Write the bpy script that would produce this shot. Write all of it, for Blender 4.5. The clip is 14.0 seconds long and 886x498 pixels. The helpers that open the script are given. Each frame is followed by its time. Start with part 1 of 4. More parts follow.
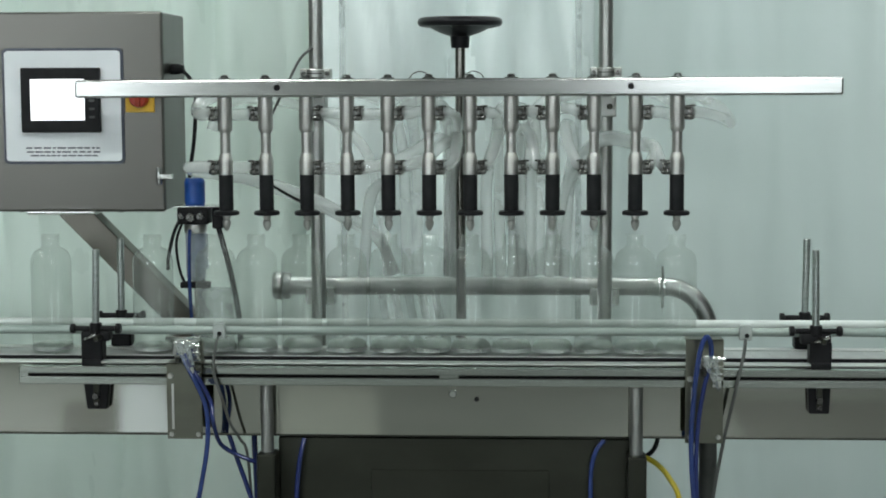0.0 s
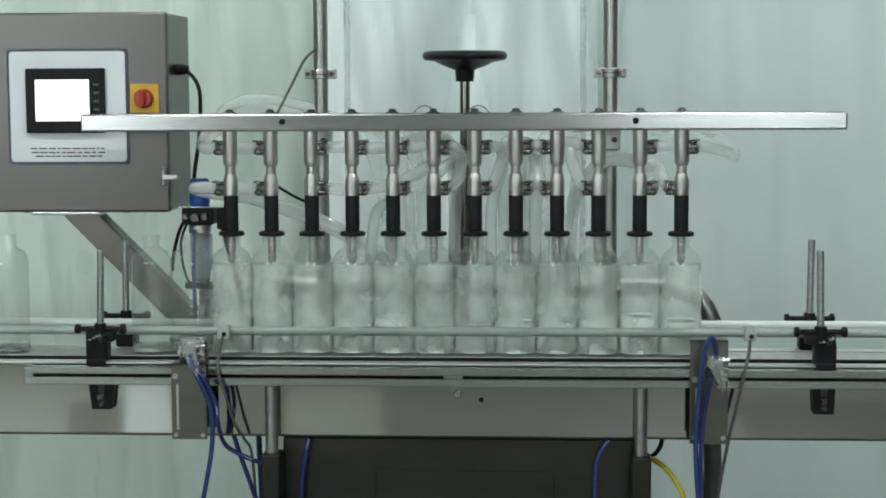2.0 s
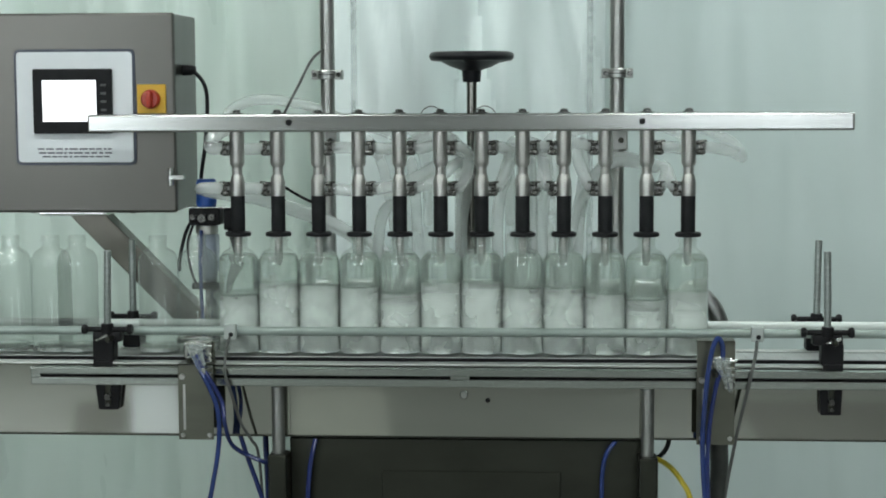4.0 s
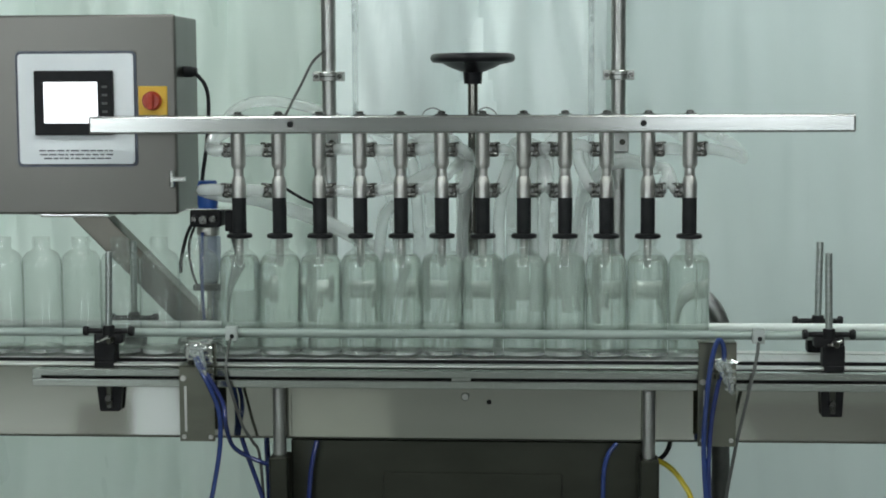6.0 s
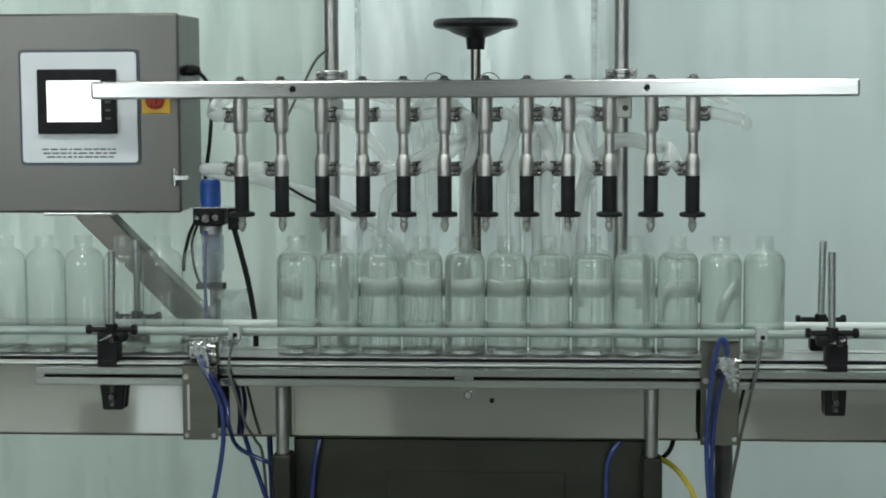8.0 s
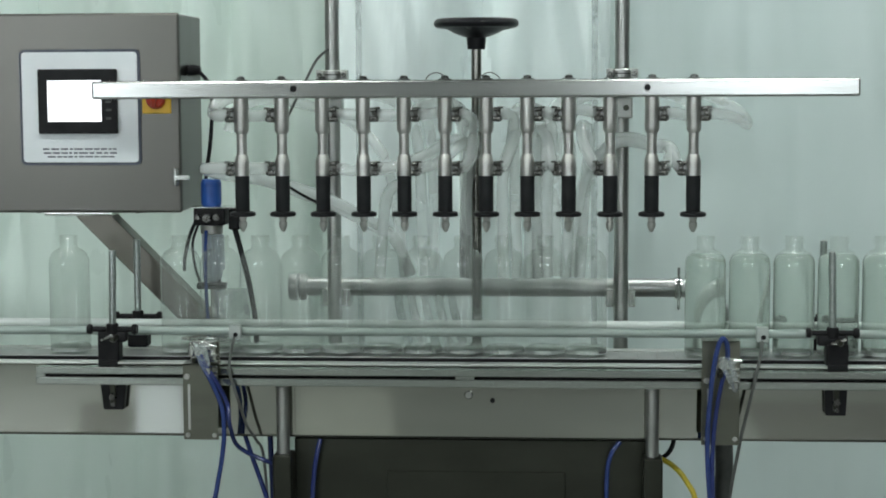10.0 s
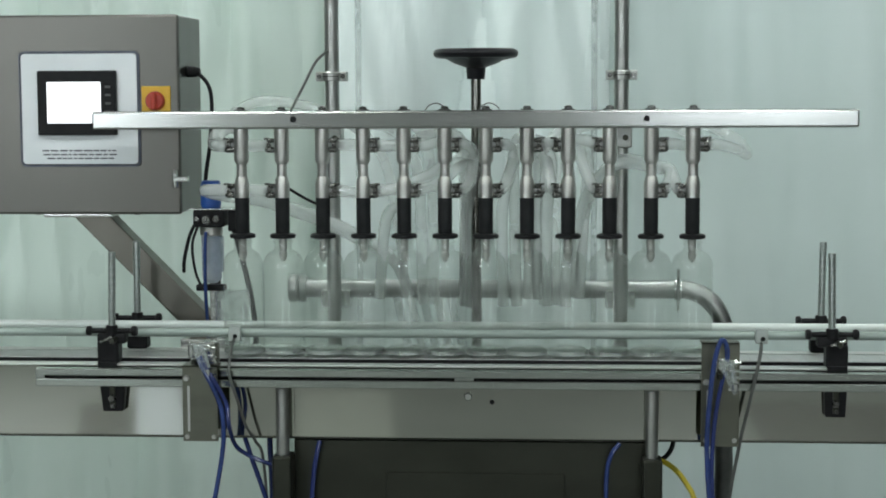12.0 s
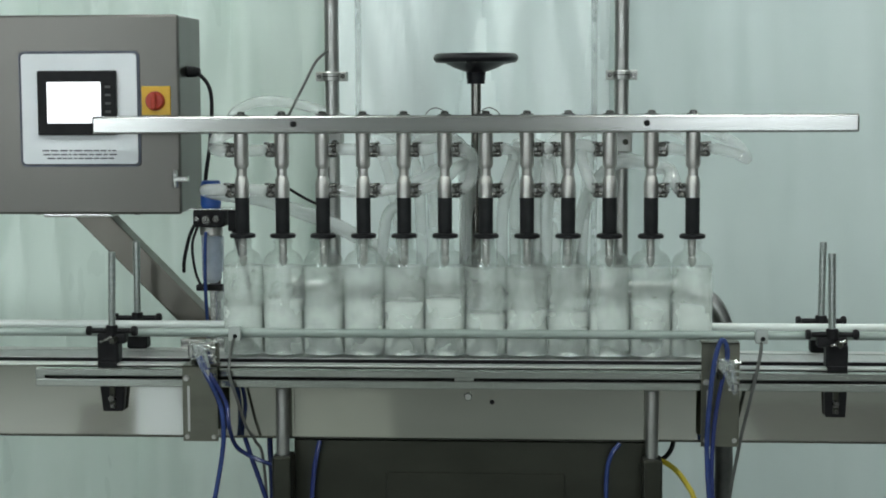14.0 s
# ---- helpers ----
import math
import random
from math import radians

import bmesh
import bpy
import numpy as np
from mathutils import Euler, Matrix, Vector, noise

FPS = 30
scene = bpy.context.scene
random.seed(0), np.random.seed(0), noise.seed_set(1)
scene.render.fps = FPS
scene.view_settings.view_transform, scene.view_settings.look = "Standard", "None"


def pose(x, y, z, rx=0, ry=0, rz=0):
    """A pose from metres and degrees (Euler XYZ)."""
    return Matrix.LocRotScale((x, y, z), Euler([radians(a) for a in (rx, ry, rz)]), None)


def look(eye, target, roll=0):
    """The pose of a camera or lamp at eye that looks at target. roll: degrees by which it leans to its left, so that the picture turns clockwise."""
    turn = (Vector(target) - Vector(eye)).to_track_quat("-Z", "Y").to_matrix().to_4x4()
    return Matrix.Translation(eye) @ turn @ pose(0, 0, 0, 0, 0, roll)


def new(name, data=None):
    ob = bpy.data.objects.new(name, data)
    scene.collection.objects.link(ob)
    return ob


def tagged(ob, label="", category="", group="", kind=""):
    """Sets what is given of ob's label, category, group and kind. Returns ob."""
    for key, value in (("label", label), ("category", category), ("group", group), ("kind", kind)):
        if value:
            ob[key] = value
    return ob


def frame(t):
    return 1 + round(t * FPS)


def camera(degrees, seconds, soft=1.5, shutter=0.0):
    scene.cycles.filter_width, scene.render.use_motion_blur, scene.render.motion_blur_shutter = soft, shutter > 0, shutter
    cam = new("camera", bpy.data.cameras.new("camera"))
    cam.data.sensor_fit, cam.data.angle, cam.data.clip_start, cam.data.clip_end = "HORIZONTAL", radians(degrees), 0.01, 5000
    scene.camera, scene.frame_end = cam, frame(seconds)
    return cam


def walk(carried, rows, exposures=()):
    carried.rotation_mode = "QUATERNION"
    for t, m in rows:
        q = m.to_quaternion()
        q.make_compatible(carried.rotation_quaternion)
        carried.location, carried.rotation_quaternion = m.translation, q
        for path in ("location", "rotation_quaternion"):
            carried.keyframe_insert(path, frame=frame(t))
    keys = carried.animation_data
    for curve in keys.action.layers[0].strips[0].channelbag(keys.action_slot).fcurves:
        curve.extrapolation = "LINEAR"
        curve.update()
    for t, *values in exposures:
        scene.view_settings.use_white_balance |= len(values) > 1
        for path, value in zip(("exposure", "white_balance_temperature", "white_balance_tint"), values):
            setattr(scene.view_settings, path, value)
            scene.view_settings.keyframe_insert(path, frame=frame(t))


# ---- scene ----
EYE = (0.2435, -3.4815, 1.4549)
# where the slow pan of the camera aims, on the plane of the bottles: seconds, x, z
AIM = [(0.0, 0.0322, 1.1173), (0.5, 0.0269, 1.1161), (1.0, 0.0257, 1.1132), (1.5, 0.0246, 1.1144),
       (2.0, 0.0228, 1.1185), (2.5, 0.0193, 1.1185), (3.0, 0.0152, 1.1167), (5.5, 0.0053, 1.1249),
       (6.0, 0.0064, 1.1231), (6.5, 0.0070, 1.1249), (7.0, 0.0053, 1.1249), (7.5, 0.0035, 1.1231),
       (8.0, 0.0004, 1.1202), (10.5, -0.0012, 1.1196), (11.0, -0.0015, 1.1179), (11.5, 0.0, 1.1208),
       (12.0, 0.0, 1.1231), (12.5, 0.0, 1.1214), (13.0, -0.0015, 1.1179), (13.5, 0.0, 1.1208), (14.0, 0.0, 1.1231)]
cam = camera(29.29, 14.0, soft=1.85)
walk(cam, [(t, look(EYE, (x, 0.0, z), -0.275)) for t, x, z in AIM], exposures=[(0.0, 0.0), (14.0, 0.0)])

# ---------------------------------------------------------------- light
world = bpy.data.worlds.new("world")
scene.world = world
world.use_nodes = True
world.node_tree.nodes["Background"].inputs[0].default_value = (0.8, 0.95, 0.9, 1)
world.node_tree.nodes["Background"].inputs[1].default_value = 0.02
LAMP = (0.93, 1.0, 0.975)


def ceiling_lamp(x, y, power):
    d = bpy.data.lights.new("tube_light", "AREA")
    d.shape, d.size, d.size_y, d.energy, d.color = "RECTANGLE", 0.62, 0.16, power, LAMP
    ob = new("tube_light", d)
    ob.location = (x, y, 3.02)


for lx in (-2.4, -0.8, 0.8, 2.4):
    ceiling_lamp(lx, 0.35, 10.8)
    ceiling_lamp(lx, -1.4, 13.3)
# unseen fill lamps added behind the camera; the left one brightens the floor
ceiling_lamp(-2.6, -4.6, 54)
ceiling_lamp(2.2, -4.6, 24)


# ---------------------------------------------------------------- materials
def nodes(name):
    m = bpy.data.materials.new(name)
    m.use_nodes = True
    nt = m.node_tree
    return m, nt, nt.nodes["Principled BSDF"]


def noise_tex(nt, scale, detail=4.0, stretch=(1, 1, 1), coords="Object"):
    tc = nt.nodes.new("ShaderNodeTexCoord")
    mp = nt.nodes.new("ShaderNodeMapping")
    mp.inputs["Scale"].default_value = stretch
    nz = nt.nodes.new("ShaderNodeTexNoise")
    nz.inputs["Scale"].default_value, nz.inputs["Detail"].default_value = scale, detail
    nt.links.new(tc.outputs[coords], mp.inputs[0])
    nt.links.new(mp.outputs[0], nz.inputs["Vector"])
    return nz


def ramp(nt, src, a, b, lo=0.3, hi=0.7):
    r = nt.nodes.new("ShaderNodeValToRGB")
    r.color_ramp.elements[0].position, r.color_ramp.elements[0].color = lo, (*a, 1)
    r.color_ramp.elements[1].position, r.color_ramp.elements[1].color = hi, (*b, 1)
    nt.links.new(src, r.inputs[0])
    return r.outputs[0]


def surface(name, a, b, rough=(0.4, 0.6), metal=0.0, scale=12.0, stretch=(1, 1, 1), grain=200.0, bump=0.05, coat=0.0, gloss=0.5):
    """Two-scale variation: broad stains in colour, fine grain in roughness and relief."""
    m, nt, p = nodes(name)
    big = noise_tex(nt, scale, 5, stretch)
    fine = noise_tex(nt, grain, 3, stretch)
    nt.links.new(ramp(nt, big.outputs[0], a, b), p.inputs["Base Color"])
    mr = nt.nodes.new("ShaderNodeMapRange")
    mr.inputs["To Min"].default_value, mr.inputs["To Max"].default_value = rough
    nt.links.new(fine.outputs[0], mr.inputs[0])
    nt.links.new(mr.outputs[0], p.inputs["Roughness"])
    p.inputs["Metallic"].default_value = metal
    p.inputs["Coat Weight"].default_value = coat
    p.inputs["Specular IOR Level"].default_value = gloss
    if bump:
        bp = nt.nodes.new("ShaderNodeBump")
        bp.inputs["Strength"].default_value, bp.inputs["Distance"].default_value = bump, 0.002
        nt.links.new(fine.outputs[0], bp.inputs["Height"])
        nt.links.new(bp.outputs[0], p.inputs["Normal"])
    return m


STEEL = surface("brushed_steel", (0.58, 0.58, 0.56), (0.70, 0.70, 0.68), (0.16, 0.25), 1.0, 6, (1, 6, 30), 40, 0.012)
STEEL_V = surface("turned_steel", (0.50, 0.50, 0.475), (0.62, 0.62, 0.595), (0.36, 0.48), 1.0, 20, (1, 1, 1), 300, 0.03)
COLUMN = surface("drawn_tube_steel", (0.36, 0.37, 0.35), (0.45, 0.46, 0.44), (0.34, 0.42), 1.0, 20, (1, 1, 1), 300, 0.02)
STEEL_DULL = surface("satin_sheet_steel", (0.49, 0.495, 0.44), (0.55, 0.555, 0.495), (0.050, 0.070), 1.0, 0.8, (1, 4, 2), 3, 0.0)
BARSTEEL = surface("satin_bar_steel", (0.34, 0.345, 0.33), (0.42, 0.425, 0.41), (0.20, 0.26), 1.0, 3, (1, 6, 20), 8, 0.0)
ARMSTEEL = surface("dull_arm_steel", (0.20, 0.195, 0.175), (0.26, 0.255, 0.235), (0.20, 0.26), 1.0, 4, (1, 1, 1), 40, 0.0)
ARMDARK = surface("dark_arm_steel", (0.125, 0.118, 0.100), (0.175, 0.168, 0.148), (0.28, 0.36), 1.0, 4, (1, 1, 1), 40, 0.0)
ROD = surface("threaded_rod_steel", (0.36, 0.40, 0.38), (0.46, 0.50, 0.48), (0.34, 0.44), 0.9, 40, (1, 1, 4), 300, 0.02)
BOXSTEEL = surface("satin_cabinet_steel", (0.102, 0.099, 0.090), (0.130, 0.126, 0.115), (0.30, 0.36), 1.0, 1.2, (1, 4, 1), 3, 0.0)
OLIVE = surface("dull_olive_plate_steel", (0.14, 0.143, 0.115), (0.18, 0.183, 0.15), (0.30, 0.38), 1.0, 6, (1, 1, 3), 60, 0.0)
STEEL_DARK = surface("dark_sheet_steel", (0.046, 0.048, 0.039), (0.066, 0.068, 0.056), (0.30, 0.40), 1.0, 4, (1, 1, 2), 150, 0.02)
CLIPSTEEL = surface("dark_clamp_steel", (0.10, 0.10, 0.095), (0.17, 0.17, 0.16), (0.22, 0.32), 1.0, 60, (1, 1, 1), 200, 0.0)
STRIPSTEEL = surface("bright_edge_strip", (0.64, 0.65, 0.63), (0.72, 0.73, 0.71), (0.48, 0.56), 1.0, 4, (1, 10, 10), 10, 0.0)
CHROME = surface("polished_steel", (0.68, 0.69, 0.67), (0.76, 0.77, 0.75), (0.08, 0.16), 1.0, 20, (1, 1, 1), 300, 0.01)
PIPE = surface("satin_pipe_steel", (0.36, 0.37, 0.36), (0.44, 0.45, 0.44), (0.28, 0.36), 1.0, 20, (1, 1, 1), 300, 0.02)
ALU = surface("anodised_aluminium", (0.42, 0.45, 0.415), (0.50, 0.53, 0.49), (0.20, 0.26), 1.0, 4, (0.4, 20, 20), 10, 0.0)
# One kind of rail: darker front, paler rear tones stand in for its light.
RAIL_SHADED = surface("shaded_rail_tone", (0.27, 0.33, 0.30), (0.34, 0.40, 0.37), (0.25, 0.36), 0.2, 10, (1, 4, 4), 200, 0.02)
RAIL_LIT = surface("lit_rail_tone", (0.60, 0.66, 0.63), (0.72, 0.77, 0.74), (0.25, 0.38), 0.0, 10, (1, 4, 4), 200, 0.02)
BLACK = surface("black_plastic", (0.010, 0.010, 0.011), (0.018, 0.018, 0.019), (0.32, 0.5), 0.0, 30, (1, 1, 1), 300, 0.05, gloss=0.12)
RUBBER = surface("black_rubber", (0.010, 0.011, 0.012), (0.018, 0.019, 0.020), (0.5, 0.7), 0.0, 40, (1, 1, 1), 400, 0.08, gloss=0.2)
GLOSSBLACK = surface("black_bakelite", (0.006, 0.006, 0.008), (0.010, 0.010, 0.013), (0.28, 0.38), 0.0, 30, (1, 1, 1), 300, 0.02, gloss=0.25)
BLUE = surface("blue_nylon_tube", (0.022, 0.042, 0.150), (0.034, 0.060, 0.20), (0.10, 0.18), 0.0, 30, (1, 1, 1), 300, 0.0)
BLUECAP = surface("blue_plastic", (0.01, 0.06, 0.27), (0.02, 0.09, 0.36), (0.3, 0.45), 0.0, 30, (1, 1, 1), 300, 0.03)
NAVY = surface("dark_blue_tube", (0.016, 0.026, 0.11), (0.026, 0.04, 0.15), (0.14, 0.22), 0.0, 30, (1, 1, 1), 300, 0.0)
YELLOWTUBE = surface("yellow_tube", (0.65, 0.52, 0.03), (0.75, 0.62, 0.06), (0.3, 0.45), 0.0, 30, (1, 1, 1), 300, 0.02)
GREYCABLE = surface("grey_cable_sheath", (0.055, 0.06, 0.055), (0.09, 0.095, 0.09), (0.4, 0.55), 0.0, 30, (1, 1, 1), 300, 0.03)
WHITEPANEL = surface("white_laminate", (0.78, 0.82, 0.84), (0.84, 0.87, 0.89), (0.3, 0.42), 0.0, 10, (1, 1, 1), 200, 0.02)
# the next two colour the unseen cards added on the floor
GREYCARD = surface("grey_card_tone", (0.36, 0.37, 0.35), (0.44, 0.45, 0.43), (0.6, 0.8), 0.0, 6, (1, 1, 1), 120, 0.03)
PALECARD = surface("pale_card_tone", (0.74, 0.79, 0.88), (0.80, 0.84, 0.92), (0.4, 0.5), 0.0, 10, (1, 1, 1), 200, 0.02)
SENSORGREY = surface("pale_grey_plastic", (0.34, 0.38, 0.36), (0.44, 0.48, 0.46), (0.3, 0.45), 0.0, 20, (1, 1, 1), 300, 0.02)
YELLOW = surface("yellow_plate", (0.62, 0.36, 0.02), (0.70, 0.43, 0.03), (0.35, 0.5), 0.0, 20, (1, 1, 1), 300, 0.02)
RED = surface("red_plastic", (0.36, 0.028, 0.012), (0.44, 0.04, 0.016), (0.25, 0.4), 0.0, 20, (1, 1, 1), 300, 0.02)
BELT = surface("steel_chain_slats", (0.52, 0.53, 0.52), (0.60, 0.61, 0.60), (0.46, 0.54), 0.9, 12, (3, 1, 1), 60, 0.0)
# Film tones carry the backdrop's uneven light: lit centre, greenish left, duller right.
SHEET_LIT = surface("lit_white_film", (0.67, 0.77, 0.755), (0.755, 0.83, 0.82), (0.24, 0.34), 0.0, 2.0, (1, 1, 0.3), 8, 0.0)
SHEET_DIM = surface("dim_white_film", (0.56, 0.66, 0.64), (0.63, 0.72, 0.70), (0.28, 0.38), 0.0, 2.0, (1, 1, 0.3), 8, 0.0)
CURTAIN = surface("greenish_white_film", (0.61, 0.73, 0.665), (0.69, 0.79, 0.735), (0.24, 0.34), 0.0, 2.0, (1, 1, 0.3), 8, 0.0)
FLOORMAT = surface("grey_epoxy_floor", (0.22, 0.23, 0.22), (0.28, 0.29, 0.28), (0.42, 0.55), 0.0, 2, (1, 1, 1), 80, 0.03)
# dark tone of the unseen cards added on the floor
DARKCARD = surface("dark_card_tone", (0.11, 0.11, 0.10), (0.15, 0.15, 0.14), (0.5, 0.7), 0.0, 6, (1, 1, 1), 100, 0.03)
DIMWALL = surface("grey_concrete_wall", (0.36, 0.38, 0.37), (0.46, 0.48, 0.47), (0.6, 0.8), 0.0, 1.5, (1, 1, 1), 120, 0.08)
# Unseen walls made dark so the steel mirrors a dim hall at its edges.
HALLWALL = surface("dark_hall_wall", (0.06, 0.065, 0.06), (0.10, 0.105, 0.10), (0.6, 0.8), 0.0, 1.5, (1, 1, 1), 120, 0.08)
CEILMAT = surface("grey_ceiling_board", (0.26, 0.27, 0.26), (0.34, 0.35, 0.34), (0.7, 0.9), 0.0, 3, (1, 1, 1), 150, 0.05)
INK = surface("dark_print", (0.05, 0.06, 0.09), (0.08, 0.09, 0.12), (0.5, 0.6), 0.0, 40, (1, 1, 1), 400, 0.0)


def glow(name, colour, strength):
    m, nt, p = nodes(name)
    p.inputs["Base Color"].default_value = (*colour, 1)
    p.inputs["Emission Color"].default_value = (*colour, 1)
    p.inputs["Emission Strength"].default_value = strength
    return m


SCREEN = glow("lit_display", (0.95, 0.97, 1.0), 1.2)
DAYLIGHT = glow("overcast_daylight", (0.88, 0.94, 0.98), 5.4)
DIFFUSER = glow("lamp_diffuser", (0.9, 1.0, 0.95), 5.0)


def glass(name, colour, ior, rough=0.0, haze=0.0):
    m, nt, p = nodes(name)
    g = nt.nodes.new("ShaderNodeBsdfGlass")
    g.inputs["Color"].default_value, g.inputs["IOR"].default_value, g.inputs["Roughness"].default_value = (*colour, 1), ior, rough
    d = nt.nodes.new("ShaderNodeBsdfDiffuse")
    d.inputs[0].default_value = (0.72, 0.84, 0.76, 1)
    mix = nt.nodes.new("ShaderNodeMixShader")
    mix.inputs[0].default_value = haze
    nt.links.new(g.outputs[0], mix.inputs[1])
    nt.links.new(d.outputs[0], mix.inputs[2])
    nt.links.new(mix.outputs[0], nt.nodes["Material Output"].inputs[0])
    return m


def thin_clear(name, colour, ior):
    """A thin clear wall: straight passage, with the gloss of its surface."""
    m, nt, p = nodes(name)
    tr = nt.nodes.new("ShaderNodeBsdfTransparent")
    tr.inputs[0].default_value = (*colour, 1)
    gl = nt.nodes.new("ShaderNodeBsdfGlossy")
    gl.inputs["Roughness"].default_value = 0.04
    lw = nt.nodes.new("ShaderNodeLayerWeight")
    lw.inputs[0].default_value = 0.35
    pw = nt.nodes.new("ShaderNodeMath")
    pw.operation, pw.inputs[1].default_value = "POWER", 2.5
    mr = nt.nodes.new("ShaderNodeMapRange")
    mr.inputs["To Min"].default_value, mr.inputs["To Max"].default_value = ((ior - 1) / (ior + 1)) ** 2 * 1.15, 0.34
    nt.links.new(lw.outputs["Facing"], pw.inputs[0])
    nt.links.new(pw.outputs[0], mr.inputs[0])
    mix = nt.nodes.new("ShaderNodeMixShader")
    nt.links.new(mr.outputs[0], mix.inputs[0])
    nt.links.new(tr.outputs[0], mix.inputs[1])
    nt.links.new(gl.outputs[0], mix.inputs[2])
    d = nt.nodes.new("ShaderNodeBsdfDiffuse")
    d.inputs[0].default_value = (0.85, 0.90, 0.87, 1)
    film = nt.nodes.new("ShaderNodeMixShader")
    film.inputs[0].default_value = 0.034
    nt.links.new(mix.outputs[0], film.inputs[1])
    nt.links.new(d.outputs[0], film.inputs[2])
    nt.links.new(film.outputs[0], nt.nodes["Material Output"].inputs[0])
    return m


GLASS = thin_clear("clear_thin_glass", (0.984, 0.993, 0.987), 1.5)
WATER = glass("clear_liquid", (0.97, 0.99, 0.98), 1.33, rough=0.012, haze=0.20)


def milky(name, colour, share, rough, scale, through_light=0.5, in_place=False, sheen=0.0, normal_lean=0.0):
    """Half-clear plastic or froth: part of the light passes straight, the rest scatters."""
    m, nt, p = nodes(name)
    nz = noise_tex(nt, scale, 4)
    if in_place:
        geo = nt.nodes.new("ShaderNodeNewGeometry")
        nt.links.new(geo.outputs["Position"], nz.inputs["Vector"])
    p.inputs["Base Color"].default_value = (*colour, 1)
    p.inputs["Roughness"].default_value = rough
    tr = nt.nodes.new("ShaderNodeBsdfTransparent")
    tl = nt.nodes.new("ShaderNodeBsdfTranslucent")
    tl.inputs[0].default_value = (*colour, 1)
    # normals tilted up and forward to brighten the sides and even the shading
    if normal_lean:
        geo = nt.nodes.new("ShaderNodeNewGeometry")
        lean = nt.nodes.new("ShaderNodeVectorMath")
        lean.operation, lean.inputs[1].default_value = "ADD", (0, -0.75 * normal_lean, normal_lean)
        unit = nt.nodes.new("ShaderNodeVectorMath")
        unit.operation = "NORMALIZE"
        nt.links.new(geo.outputs["Normal"], lean.inputs[0])
        nt.links.new(lean.outputs[0], unit.inputs[0])
        nt.links.new(unit.outputs[0], p.inputs["Normal"])
    mix = nt.nodes.new("ShaderNodeMixShader")
    add = nt.nodes.new("ShaderNodeMixShader")
    add.inputs[0].default_value = through_light
    mr = nt.nodes.new("ShaderNodeMapRange")
    mr.inputs["From Min"].default_value, mr.inputs["From Max"].default_value = 0.3, 0.7
    mr.inputs["To Min"].default_value, mr.inputs["To Max"].default_value = share
    nt.links.new(nz.outputs[0], mr.inputs[0])
    nt.links.new(p.outputs[0], add.inputs[1])
    nt.links.new(tl.outputs[0], add.inputs[2])
    nt.links.new(mr.outputs[0], mix.inputs[0])
    nt.links.new(tr.outputs[0], mix.inputs[1])
    nt.links.new(add.outputs[0], mix.inputs[2])
    last = mix
    if sheen:
        gl = nt.nodes.new("ShaderNodeBsdfGlossy")
        gl.inputs["Roughness"].default_value = 0.08
        lw = nt.nodes.new("ShaderNodeLayerWeight")
        lw.inputs[0].default_value = 0.5
        pw = nt.nodes.new("ShaderNodeMath")
        pw.operation, pw.inputs[1].default_value = "POWER", 3.0
        fr = nt.nodes.new("ShaderNodeMath")
        fr.operation, fr.inputs[1].default_value, fr.inputs[2].default_value = "MULTIPLY_ADD", sheen, 0.035
        nt.links.new(lw.outputs["Facing"], pw.inputs[0])
        nt.links.new(pw.outputs[0], fr.inputs[0])
        last = nt.nodes.new("ShaderNodeMixShader")
        nt.links.new(fr.outputs[0], last.inputs[0])
        nt.links.new(mix.outputs[0], last.inputs[1])
        nt.links.new(gl.outputs[0], last.inputs[2])
    nt.links.new(last.outputs[0], nt.nodes["Material Output"].inputs[0])
    return m


HOSE = milky("clear_vinyl_hose", (0.93, 0.96, 0.95), (0.20, 0.38), 0.06, 5, 0.5, False, 0.5)
FROTH = milky("white_froth", (0.93, 0.99, 0.95), (0.96, 1.0), 0.7, 6, 0.10, True, 0.0, 1.1)
MIST = milky("fine_spray", (0.93, 0.99, 0.95), (0.12, 0.46), 0.7, 11, 0.18, True, 0.0, 1.1)
BOWL = milky("smoky_polycarbonate", (0.60, 0.66, 0.76), (0.38, 0.52), 0.12, 30)
TUBE = milky("acrylic_tube", (0.62, 0.68, 0.68), (0.25, 0.38), 0.1, 30)


# ---------------------------------------------------------------- mesh tools
def box(bm, lo, hi, bevel=0.0):
    r = bmesh.ops.create_cube(bm, size=1.0)
    for v in r["verts"]:
        v.co = Vector([lo[i] + (v.co[i] + 0.5) * (hi[i] - lo[i]) for i in range(3)])
    if bevel:
        es = list({e for v in r["verts"] for e in v.link_edges})
        bmesh.ops.bevel(bm, geom=es, offset=bevel, segments=2, profile=0.5, affect="EDGES")
    return bm


def lathe(bm, profile, at=(0, 0, 0), axis="Z", segs=24):
    """Turn (radius, height) pairs about an axis through at."""
    rings = []
    for r, h in profile:
        ring = []
        for i in range(segs if r > 1e-6 else 1):
            a = 2 * math.pi * i / segs
            u, v = r * math.cos(a), r * math.sin(a)
            co = {"Z": (u, v, h), "X": (h, u, v), "Y": (v, h, u)}[axis]
            ring.append(bm.verts.new(Vector(co) + Vector(at)))
        rings.append(ring)
    for a, b in zip(rings, rings[1:]):
        for i in range(segs):
            j = (i + 1) % segs
            if len(a) == 1 and len(b) == 1:
                continue
            if len(a) == 1:
                bm.faces.new((a[0], b[j], b[i]))
            elif len(b) == 1:
                bm.faces.new((a[i], a[j], b[0]))
            else:
                bm.faces.new((a[i], a[j], b[j], b[i]))
    return bm


